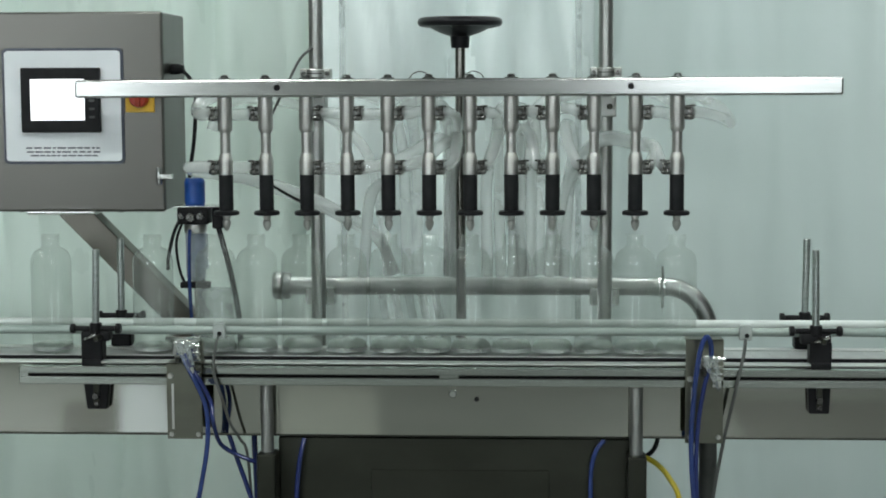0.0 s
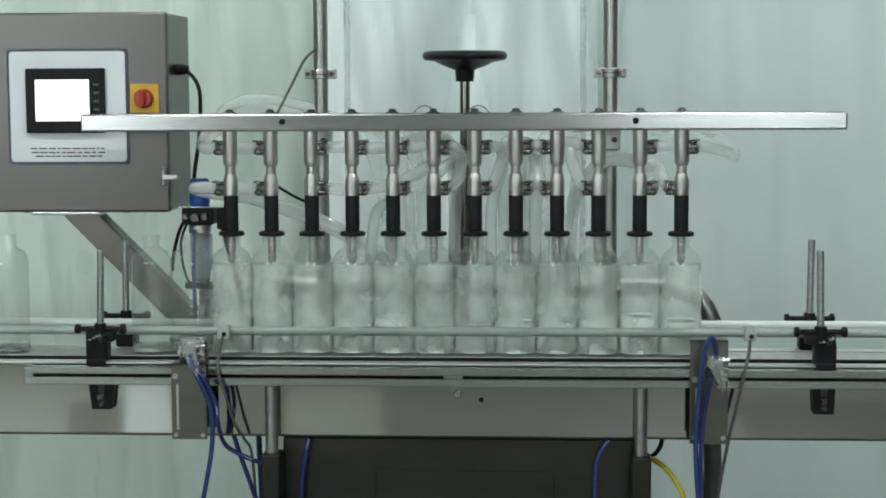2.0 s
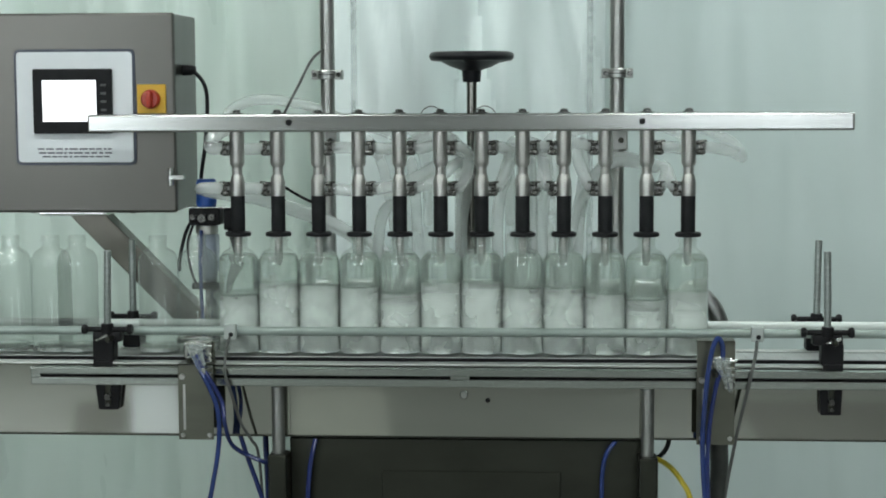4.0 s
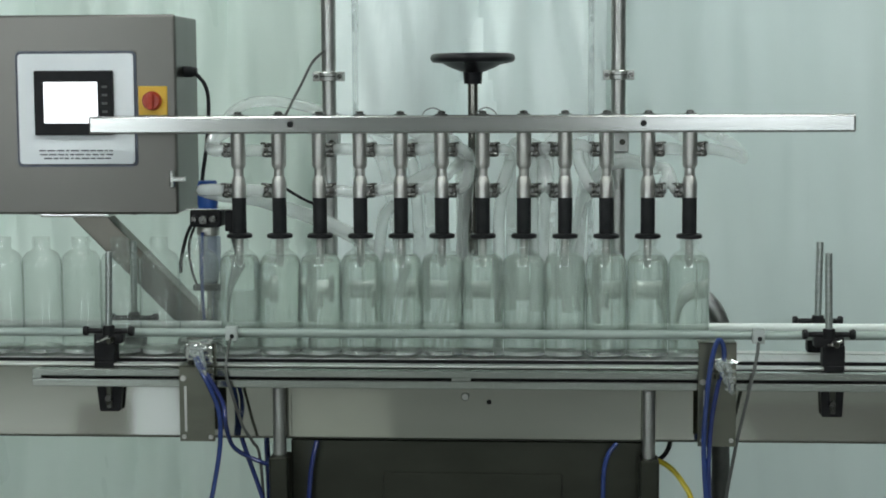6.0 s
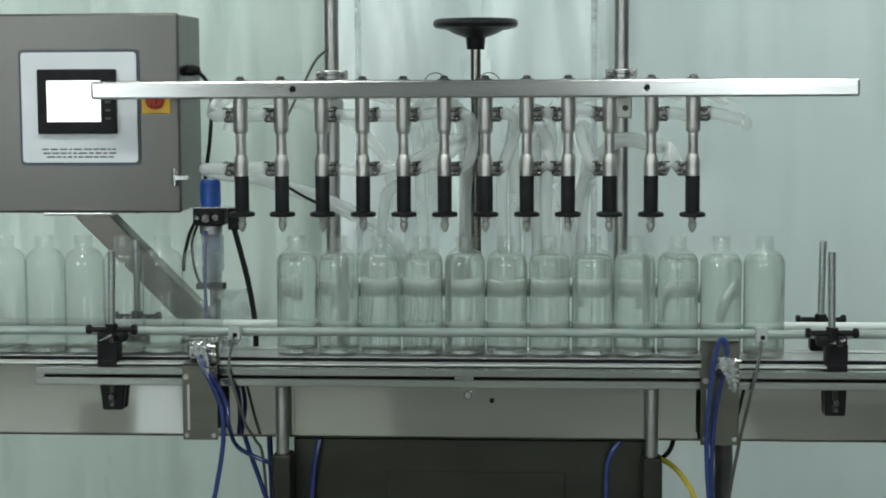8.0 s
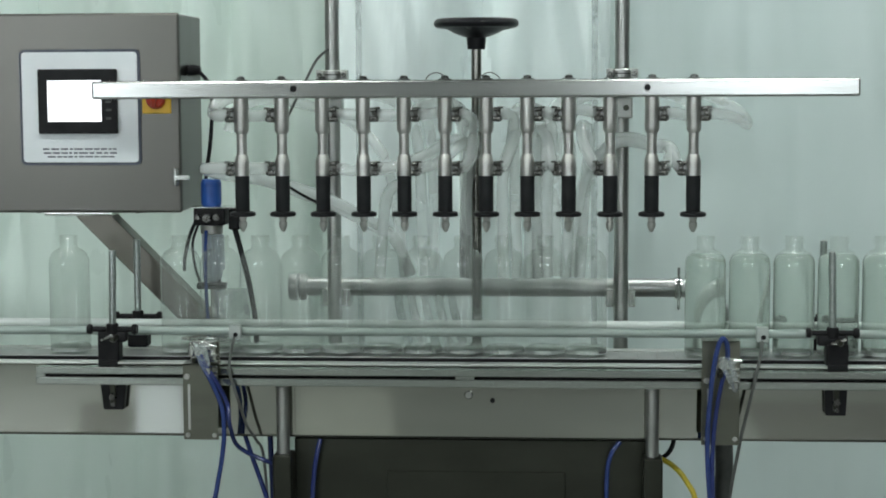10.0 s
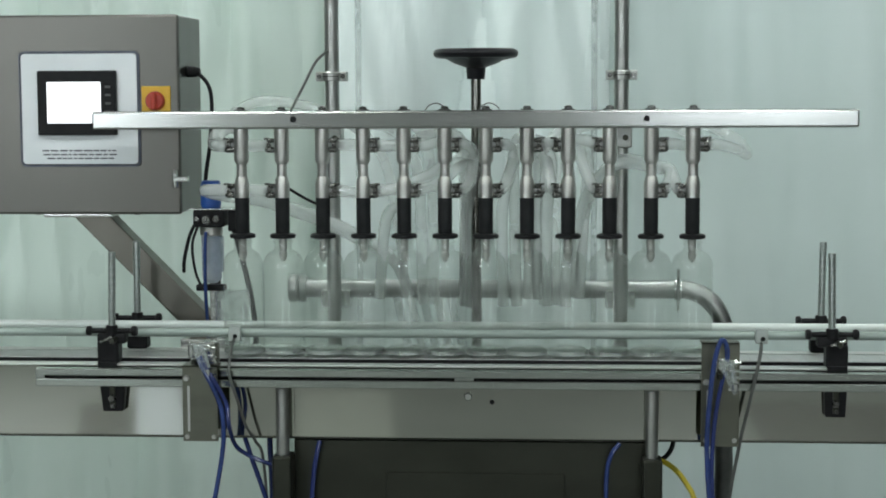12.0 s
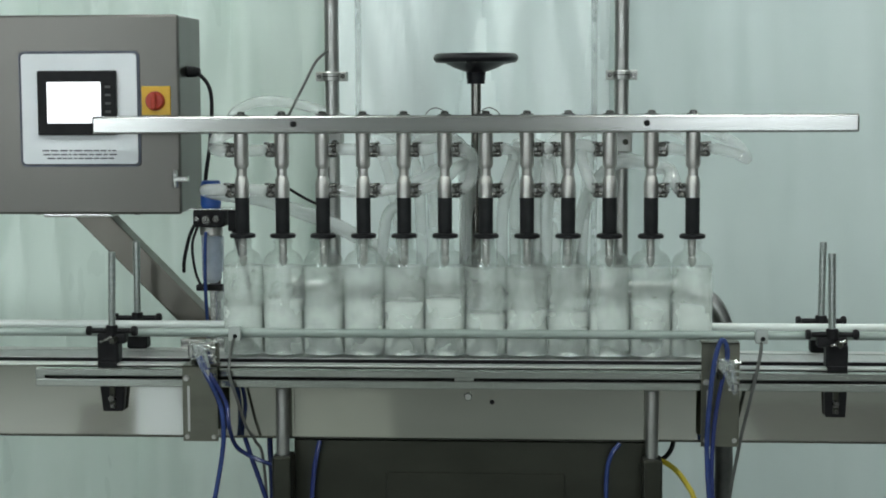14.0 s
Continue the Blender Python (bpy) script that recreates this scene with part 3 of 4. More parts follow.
def control_box():
    b = tagged(empty("control_box", (-0.90, 0.1, 1.19)), "grey steel control cabinet with lit touch screen", "control box")
    part("body", box(B(), (-0.38, 0.0, 0.0), (0.3325, 0.21, 0.421), 0.004), BOXSTEEL, b)
    part("door_edge", box(B(), (-0.384, -0.012, -0.002), (0.334, 0.0, 0.423), 0.005), BOXSTEEL, b)
    part("front_plate_border", round_plate((-0.0120, -0.0152, 0.1005), (0.2490, -0.0122, 0.3465), 0.012), INK, b)
    p = part("front_plate", round_plate((-0.0065, -0.0172, 0.1065), (0.2435, -0.0154, 0.341), 0.008), WHITEPANEL, b, "white laminate plate round the display")
    d = part("display", box(B(), (0.031, -0.0300, 0.168), (0.2014, -0.0174, 0.305), 0.003), BLACK, b, "black bezel of the display")
    part("screen", box(B(), (0.0527, -0.0312, 0.1937), (0.1688, -0.0302, 0.281), 0.0004), SCREEN, d, "lit white touch screen")
    for k in range(5):
        part("key", box(B(), (0.178, -0.0312, 0.198 + 0.0175 * k), (0.190, -0.0302, 0.203 + 0.0175 * k), 0.0004), GREYCABLE, d)
    # three lines of print too small to read
    rr = random.Random(5)
    for z, x, end in ((0.1335, 0.036, 0.196), (0.1250, 0.038, 0.197), (0.1170, 0.046, 0.191)):
        while x < end:
            w = min(rr.uniform(0.006, 0.019), end - x)
            part("print_bar", box(B(), (x, -0.0178, z), (x + w, -0.0173, z + 0.0030)), INK, p)
            x += w + rr.uniform(0.0025, 0.0045)
    e = part("switch_plate", box(B(), (0.2528, -0.0160, 0.210), (0.3151, -0.0122, 0.2716), 0.002), YELLOW, b, "square yellow plate of the main switch")
    part("knob", lathe(B(), [(0, -0.030), (0.017, -0.030), (0.0195, -0.027), (0.0205, -0.020), (0.0205, -0.0162), (0, -0.0162)], (0.2830, 0, 0.2402), "Y", 24), RED, e, "red rotary main switch knob")
    part("knob_grip", box(B(), (0.2775, -0.042, 0.222), (0.2885, -0.0302, 0.2585), 0.003), RED, e)
    for z in (0.072,):
        bm = lathe(B(), rod(0.006, z - 0.016, z + 0.022), (0.322, -0.016, 0), "Z", 14)
        box(bm, (0.318, -0.022, z - 0.004), (0.352, -0.012, z + 0.008), 0.002)
        part("latch", bm, CHROME, b)
    for x in (-0.18, 0.0, 0.22):
        part("drain_stud", lathe(B(), [(0, -0.008), (0.006, -0.008), (0.006, 0.002), (0, 0.002)], (x, 0.06, 0)), BLACK, b)
    part("cable_gland", lathe(B(), [(0, 0.333), (0.012, 0.333), (0.012, 0.350), (0.008, 0.362), (0, 0.362)], (0, 0.07, 0.302), "X", 14), BLACK, b)
    part("cable", sweep(B(), [(0.355, 0.07, 0.302), (0.378, 0.07, 0.275), (0.386, 0.07, 0.235), (0.380, 0.075, 0.15), (0.368, 0.08, 0.075), (0.366, 0.08, 0.03)], 0.0045, 8), BLACK, b)
    # the sloping arm that carries the box
    a = tagged(empty("support_arm", (0, 0, 0)), "sloping square steel arm carrying the control cabinet", "support arm")
    bm = box(B(), (-0.029, -0.03, -0.24), (0.029, 0.03, 0.24), 0.0025)
    arm = part("square_tube", bm, ARMDARK, a)
    top, low = Vector((-0.793, 0.2, 1.186)), Vector((-0.516, 0.2, 0.905))
    along = (top - low).normalized()
    across = Vector((0, 1, 0)).cross(along)
    arm.matrix_basis = Matrix.Translation((top + low) / 2) @ Matrix((across, (0, 1, 0), along)).transposed().to_4x4()
    part("foot_plate", box(B(), (-0.58, 0.1125, 0.86), (-0.48, 0.24, 0.915), 0.003), STEEL, a)
    part("head_plate", box(B(), (-0.88, 0.13, 1.1785), (-0.73, 0.28, 1.188), 0.002), STEEL, a)


def regulator():
    r = tagged(empty("air_regulator", (-0.510, 0.125, 1.0)), "compressed air filter regulator with blue knob", "air regulator")
    part("knob", lathe(B(), [(0, 0.20), (0.020, 0.20), (0.022, 0.205), (0.022, 0.250), (0.019, 0.258), (0, 0.258)], (0, 0, 0), "Z", 20), BLUECAP, r, "blue adjusting knob")
    part("body", box(B(), (-0.034, -0.03, 0.160), (0.034, 0.03, 0.197), 0.004), BLACK, r)
    part("mount_plate", box(B(), (-0.042, -0.032, 0.1972), (0.060, 0.032, 0.2000), 0.0008), STEEL, r)
    part("gauge", lathe(B(), [(0, -0.040), (0.0085, -0.040), (0.0095, -0.037), (0.0095, -0.0302), (0, -0.0302)], (-0.004, 0, 0.176), "Y", 20), CLIPSTEEL, r)
    part("port", lathe(B(), [(0, -0.040), (0.007, -0.040), (0.0075, -0.0302), (0, -0.0302)], (0.017, 0, 0.178), "Y", 16), CLIPSTEEL, r)
    part("port", lathe(B(), [(0, -0.040), (0.0055, -0.040), (0.0065, -0.0302), (0, -0.0302)], (-0.024, 0, 0.178), "Y", 16), CLIPSTEEL, r)
    part("neck", lathe(B(), rod(0.0245, 0.140, 0.1598, 0.002), (0, 0, 0), "Z", 24), STEEL_V, r)
    part("bowl", lathe(B(), [(0, 0.035), (0.012, 0.037), (0.021, 0.046), (0.022, 0.139), (0, 0.139)], (0, 0, 0), "Z", 24), BOWL, r, "smoky clear filter bowl")
    part("bowl_guard", lathe(B(), [(0.0225, 0.06), (0.024, 0.062), (0.024, 0.135), (0.0225, 0.137)], (0.0, 0.012, 0), "Z", 24), BOWL, r)
    part("valve", box(B(), (0.040, -0.022, 0.150), (0.064, 0.022, 0.196), 0.004), BLACK, r)
    part("drain", box(B(), (-0.034, -0.012, 0.020), (0.030, 0.012, 0.034), 0.003), BLACK, r)
    part("blue_tube", sweep(B(), [(-0.006, -0.032, 0.150), (-0.008, -0.034, 0.10), (-0.009, -0.03, 0.02), (-0.006, -0.02, -0.08)], 0.004, 8), BLUE, r)
    part("cable", sweep(B(), [(-0.030, -0.01, 0.172), (-0.045, -0.012, 0.14), (-0.058, -0.01, 0.09), (-0.062, 0.0, 0.06)], 0.004, 8), BLACK, r)
    part("cable", sweep(B(), [(-0.026, -0.01, 0.165), (-0.040, -0.012, 0.12), (-0.034, -0.01, 0.06), (-0.020, 0.0, 0.02)], 0.003, 8), BLACK, r)
    part("cable", sweep(B(), [(0.050, -0.01, 0.16), (0.066, -0.012, 0.10), (0.082, -0.01, 0.03), (0.092, 0.0, -0.05), (0.094, 0.0, -0.12)], 0.006, 10), RUBBER, r)
    part("side_box", box(B(), (0.012, -0.02, -0.105), (0.078, 0.02, 0.020), 0.004), TUBE, r)
    part("stem", box(B(), (-0.012, 0.030, -0.10), (0.012, 0.044, 0.1972), 0.002), STEEL, r)


# ---------------------------------------------------------------- gate cylinders on the front
def gates():
    for x0, x1, z0, z1 in ((-0.512, -0.441, 0.7515, 0.905), (0.518, 0.592, 0.7505, 0.957)):
        g = tagged(empty("stop_gate", ((x0 + x1) / 2, -0.162, z0)), "steel plate with small air cylinder gating bottles", "stop gate", "stop gates")
        w, h = (x1 - x0) / 2, z1 - z0
        bm = box(B(), (-w, -0.0125, 0), (w, -0.0085, h), 0.001)
        box(bm, (-w, -0.0125, h - 0.004), (w, 0.030, h), 0.001)
        part("plate", bm, OLIVE, g, "dark olive steel plate")
        if h < 0.18:
            part("back_plate", box(B(), (-w * 0.6, 0.012, h - 0.02), (w * 1.0, 0.016, h + 0.042), 0.001), STEEL_DULL, g)
        for px, pz in ((-0.8, 0.06), (0.8, 0.06)):
            part("plate_bolt", lathe(B(), [(0, -0.0165), (0.004, -0.0165), (0.005, -0.0126), (0, -0.0126)], (w * px * 0.95, 0, h * pz), "Y", 12), STEEL_V, g)
        for px in (-0.75, 0.75):
            part("rail_nut", lathe(B(), [(0, -0.020), (0.005, -0.020), (0.006, -0.0126), (0, -0.0126)], (w * px, 0, 0.128), "Y", 12), STEEL_V, g)
        part("slot_trim", box(B(), (-w * 0.72, -0.0138, 0.02), (-w * 0.58, -0.0127, 0.112), 0.0005), STEEL_V, g)
        # the air cylinder
        zc = 0.186 if h < 0.18 else 0.165
        bm = lathe(B(), [(0, -0.045), (0.011, -0.045), (0.012, -0.042), (0.012, 0.05), (0.009, 0.056), (0, 0.056)], (0.004, 0, zc), "Y", 20)
        part("cylinder", bm, CHROME, g)
        part("piston_rod", lathe(B(), [(0, 0.056), (0.004, 0.056), (0.004, 0.095), (0, 0.095)], (0.004, 0, zc), "Y", 12), CHROME, g)
        part("cylinder_mount", box(B(), (-0.020, -0.012, zc - 0.030), (0.030, 0.006, zc + 0.014), 0.003), STEEL, g)
        for q in range(4):
            part("fin", box(B(), (w * 0.4, -0.020, zc - 0.052 + 0.012 * q), (w * 0.98, -0.013, zc - 0.047 + 0.012 * q), 0.0008), CHROME, g)
        part("elbow_fitting", lathe(B(), [(0, 0), (0.006, 0.001), (0.0065, 0.018), (0, 0.019)], (0.002, -0.05, zc - 0.004), "Z", 14), TUBE, g)
        part("flow_valve", lathe(B(), [(0, -0.022), (0.0075, -0.022), (0.0085, -0.018), (0.0085, -0.004), (0.006, 0.0), (0.006, 0.012), (0.0035, 0.014), (0.0035, 0.022), (0, 0.022)], (0.016, -0.034, zc + 0.006), "X", 16), CHROME, g)
        part("flow_valve", lathe(B(), [(0, -0.018), (0.006, -0.018), (0.007, -0.010), (0.007, 0.006), (0.004, 0.010), (0, 0.012)], (-0.012, -0.030, zc + 0.004), "Z", 14), CHROME, g)
        part("clear_elbow", sweep(B(), [(0.010, -0.045, zc + 0.012), (0.016, -0.050, zc + 0.004), (0.020, -0.050, zc - 0.012), (0.024, -0.048, zc - 0.030)], 0.0058, 10, 6), TUBE, g)
        part("clear_elbow", sweep(B(), [(0.002, -0.044, zc - 0.008), (0.008, -0.052, zc - 0.016), (0.016, -0.052, zc - 0.034), (0.026, -0.048, zc - 0.052)], 0.0050, 10, 6), TUBE, g)
        part("hose_nut", lathe(B(), [(0, -0.006), (0.007, -0.006), (0.007, 0.006), (0, 0.006)], (0.025, -0.048, zc - 0.040), "Z", 6), CHROME, g)
        part("hose_nut", lathe(B(), [(0, -0.005), (0.006, -0.005), (0.006, 0.005), (0, 0.005)], (-0.004, -0.044, zc - 0.020), "Z", 6), STEEL_DARK, g)
        part("rod_clevis", box(B(), (-0.004, 0.090, zc - 0.008), (0.012, 0.104, zc + 0.008), 0.002), STEEL, g)


def cables():
    tagged(part("loop_hose", sweep(B(), [(-0.475, 0.15, 1.36), (-0.462, 0.15, 1.400), (-0.425, 0.15, 1.422), (-0.385, 0.15, 1.428), (-0.330, 0.15, 1.4225), (-0.265, 0.16, 1.405), (-0.20, 0.17, 1.37), (-0.14, 0.18, 1.30), (-0.11, 0.19, 1.15), (-0.10, 0.2, 1.04)], 0.0115, 12, 8), HOSE), "clear vinyl hose looping behind the nozzle bar", "hose")
    def cable(name, label, pts, r, mat, group="pneumatic tubes and cables"):
        ob = part(name, sweep(B(), pts, r, 10, 8), mat)
        tagged(ob, label, "tube" if "tube" in name else "cable", group)
    y = -0.20
    cable("air_tube", "blue nylon air tube hanging from the stop gate", [(-0.475, y, 0.925), (-0.462, y - 0.012, 0.905), (-0.443, y - 0.012, 0.868), (-0.428, y, 0.82), (-0.425, y, 0.77), (-0.430, y, 0.72), (-0.441, y, 0.66), (-0.455, y, 0.58), (-0.46, y, 0.4), (-0.42, y, 0.2), (-0.36, -0.15, 0.1)], 0.0048, BLUE)
    cable("air_tube", "second blue nylon air tube beside the plate", [(-0.470, y, 0.935), (-0.458, y - 0.01, 0.91), (-0.437, y - 0.01, 0.875), (-0.418, y, 0.83), (-0.414, y, 0.79), (-0.412, -0.15, 0.74), (-0.39, -0.13, 0.715), (-0.35, -0.12, 0.695), (-0.33, -0.10, 0.68)], 0.0045, NAVY)
    cable("sensor_cable", "thin grey sensor cable hanging from the guide rail", [(-0.424, -0.072, 0.950), (-0.424, -0.11, 0.93), (-0.419, -0.165, 0.89), (-0.404, -0.17, 0.84), (-0.387, -0.16, 0.78), (-0.372, -0.14, 0.745), (-0.36, -0.12, 0.70), (-0.35, -0.11, 0.5)], 0.0030, GREYCABLE)
    cable("air_tube", "dark blue air tube running under the conveyor", [(-0.405, -0.10, 0.755), (-0.385, -0.11, 0.70), (-0.362, -0.12, 0.64), (-0.345, -0.13, 0.58), (-0.335, -0.13, 0.4)], 0.0048, NAVY)
    cable("air_tube", "dark blue air tube dropping behind the cabinet post", [(-0.368, 0.0, 0.75), (-0.367, 0.0, 0.70), (-0.364, 0.0, 0.62), (-0.36, 0.0, 0.4)], 0.0060, NAVY)
    cable("air_tube", "blue nylon air tube hanging from the far stop gate", [(0.566, -0.198, 0.922), (0.563, y - 0.010, 0.955), (0.553, y - 0.018, 0.968), (0.543, y - 0.02, 0.945), (0.536, y - 0.016, 0.90), (0.531, y - 0.01, 0.84), (0.528, y, 0.77), (0.530, y, 0.70), (0.535, y, 0.62), (0.540, y, 0.4), (0.50, y, 0.2)], 0.0050, BLUE)
    cable("air_tube", "dark blue air tube beside the far stop gate", [(0.562, y, 0.905), (0.552, y - 0.006, 0.87), (0.542, y, 0.80), (0.538, y, 0.72), (0.541, y, 0.62), (0.545, y, 0.45)], 0.0045, NAVY)
    cable("sensor_cable", "thin grey sensor cable hanging from the guide rail", [(0.646, -0.072, 0.945), (0.6385, -0.12, 0.928), (0.6275, -0.160, 0.900), (0.617, -0.165, 0.856), (0.6047, -0.165, 0.8019), (0.5935, -0.165, 0.7487), (0.5735, -0.16, 0.62), (0.565, -0.15, 0.45)], 0.0036, GREYCABLE)
    cable("air_tube", "yellow air tube curving out of the cabinet", [(0.430, -0.05, 0.694), (0.452, -0.06, 0.694), (0.476, -0.07, 0.680), (0.497, -0.08, 0.655), (0.515, -0.09, 0.615), (0.525, -0.09, 0.5)], 0.0055, YELLOWTUBE)
    cable("power_cable", "short black cable behind the cabinet corner", [(0.472, -0.03, 0.755), (0.474, -0.03, 0.73), (0.468, -0.03, 0.71), (0.455, -0.03, 0.695), (0.43, -0.02, 0.68)], 0.0050, BLACK)
    cable("air_tube", "blue air tube against the cabinet front", [(-0.245, -0.112, 0.742), (-0.252, -0.118, 0.71), (-0.258, -0.118, 0.67), (-0.262, -0.118, 0.60), (-0.262, -0.118, 0.4)], 0.0050, NAVY)
    cable("air_tube", "blue air tube against the cabinet front", [(0.362, -0.112, 0.742), (0.345, -0.118, 0.72), (0.336, -0.118, 0.68), (0.335, -0.118, 0.60), (0.335, -0.118, 0.4)], 0.0045, BLUE)
    cable("power_cable", "thin dark cable looping behind the nozzle bar", [(-0.255, 0.14, 1.535), (-0.280, 0.13, 1.51), (-0.305, 0.12, 1.46), (-0.325, 0.11, 1.42), (-0.345, 0.11, 1.38)], 0.0028, GREYCABLE)
    cable("power_cable", "thin dark cable slanting behind the nozzles", [(-0.355, 0.05, 1.265), (-0.33, 0.06, 1.245), (-0.29, 0.07, 1.22), (-0.25, 0.1, 1.20)], 0.0030, BLACK)
    for x in (-0.4235, 0.6455):
        s = tagged(empty("photo_sensor", (x, -0.070, 0.955)), "small grey sensor clipped to the guide rail", "sensor", "bottle sensors")
        part("housing", box(B(), (-0.012, -0.014, -0.014), (0.012, 0.003, 0.016), 0.002), SENSORGREY, s)
        part("lens", lathe(B(), [(0, -0.0165), (0.004, -0.0165), (0.005, -0.0142), (0, -0.0142)], (0.002, 0, -0.004), "Y", 12), BLACK, s)


# ---------------------------------------------------------------- filling head
PITCH, FIRST = 0.0845, -0.4181
SIDES = (-1, -1, 1, 1, 1, 1, 1, 1, -1, -1, 1, 1)      # which way each upper hose barb points
LOWER = (-1, -1, 1, 1, 1, 1, 1, 1, -1, -1, 1, -1)
STROKE, SLIP = 0.0689, 0.0272


def barb(s):
    """Hose tail with a worm clamp: band, screw housing above, rounded saddle below."""
    bm = lathe(B(), [(0, s * 0.010), (0.0085, s * 0.010), (0.0085, s * 0.036), (0, s * 0.036)], (0, 0.004, 0), "X", 16)
    lathe(bm, [(0.0128, s * 0.020), (0.0142, s * 0.0205), (0.0142, s * 0.0295), (0.0128, s * 0.030)], (0, 0.004, 0), "X", 20)
    lathe(bm, [(0, s * 0.013), (0.0050, s * 0.0135), (0.0062, s * 0.017), (0.0062, s * 0.029), (0.0040, s * 0.033), (0, s * 0.0335)], (0, -0.007, -0.0095), "X", 14)
    lathe(bm, [(0, s * 0.014), (0.0040, s * 0.0145), (0.0046, s * 0.018), (0.0046, s * 0.027), (0, s * 0.028)], (0, -0.007, 0.0098), "X", 12)
    box(bm, (min(s * 0.024, s * 0.036), -0.011, 0.0112), (max(s * 0.024, s * 0.036), -0.004, 0.0155), 0.0012)
    return bm


# each hose from its clip to the manifold: steps along, back and up from the clip
HOSE_UP = (
    ((-0.05, 0.010, -0.002), (-0.068, 0.045, 0.004), (-0.06, 0.08, 0.03), (0.0, 0.11, 0.044), (0.15, 0.12, 0.044), (0.30, 0.12, 0.03), (0.355, 0.13, -0.06), (0.36, 0.2, -0.353)),
    ((-0.06, 0.012, -0.002), (-0.12, 0.03, -0.002), (-0.148, 0.06, 0.008), (-0.12, 0.09, 0.036), (0.0, 0.095, 0.048), (0.18, 0.095, 0.046), (0.29, 0.12, 0.0), (0.30, 0.2, -0.353)),
    ((0.06, 0.012, 0.0), (0.12, 0.03, -0.004), (0.17, 0.045, 0.0), (0.22, 0.07, 0.02), (0.26, 0.10, 0.02), (0.285, 0.13, -0.06), (0.285, 0.16, -0.353)),
    ((0.055, 0.010, -0.002), (0.10, 0.03, 0.006), (0.14, 0.06, 0.026), (0.18, 0.10, 0.02), (0.205, 0.13, -0.06), (0.20, 0.16, -0.353)),
    ((0.05, 0.012, 0.0), (0.085, 0.04, 0.012), (0.11, 0.08, 0.01), (0.125, 0.12, -0.06), (0.12, 0.16, -0.353)),
    ((0.04, 0.015, 0.0), (0.055, 0.05, -0.02), (0.05, 0.09, -0.08), (0.045, 0.14, -0.353)),
    ((0.04, 0.012, 0.0), (0.055, 0.04, -0.01), (0.05, 0.08, -0.06), (0.03, 0.12, -0.14), (0.03, 0.16, -0.353)),
    ((0.037, 0.012, -0.002), (0.046, 0.04, -0.015), (0.05, 0.08, -0.06), (0.04, 0.13, -0.16), (0.04, 0.16, -0.353)),
    ((-0.05, 0.010, 0.004), (-0.085, 0.04, 0.012), (-0.11, 0.08, 0.0), (-0.115, 0.12, -0.08), (-0.11, 0.16, -0.353)),
    ((-0.05, 0.010, 0.008), (-0.075, 0.04, 0.004), (-0.085, 0.07, -0.04), (-0.08, 0.11, -0.12), (-0.09, 0.16, -0.353)),
    ((0.05, 0.010, 0.0), (0.085, 0.045, -0.004), (0.08, 0.08, 0.02), (0.02, 0.11, 0.044), (-0.10, 0.115, 0.044), (-0.20, 0.12, 0.01), (-0.215, 0.14, -0.1), (-0.22, 0.2, -0.353)),
    ((0.055, 0.012, -0.002), (0.095, 0.04, -0.012), (0.115, 0.075, -0.022), (0.09, 0.11, 0.01), (0.0, 0.125, 0.046), (-0.16, 0.125, 0.044), (-0.27, 0.13, -0.02), (-0.28, 0.2, -0.353)))
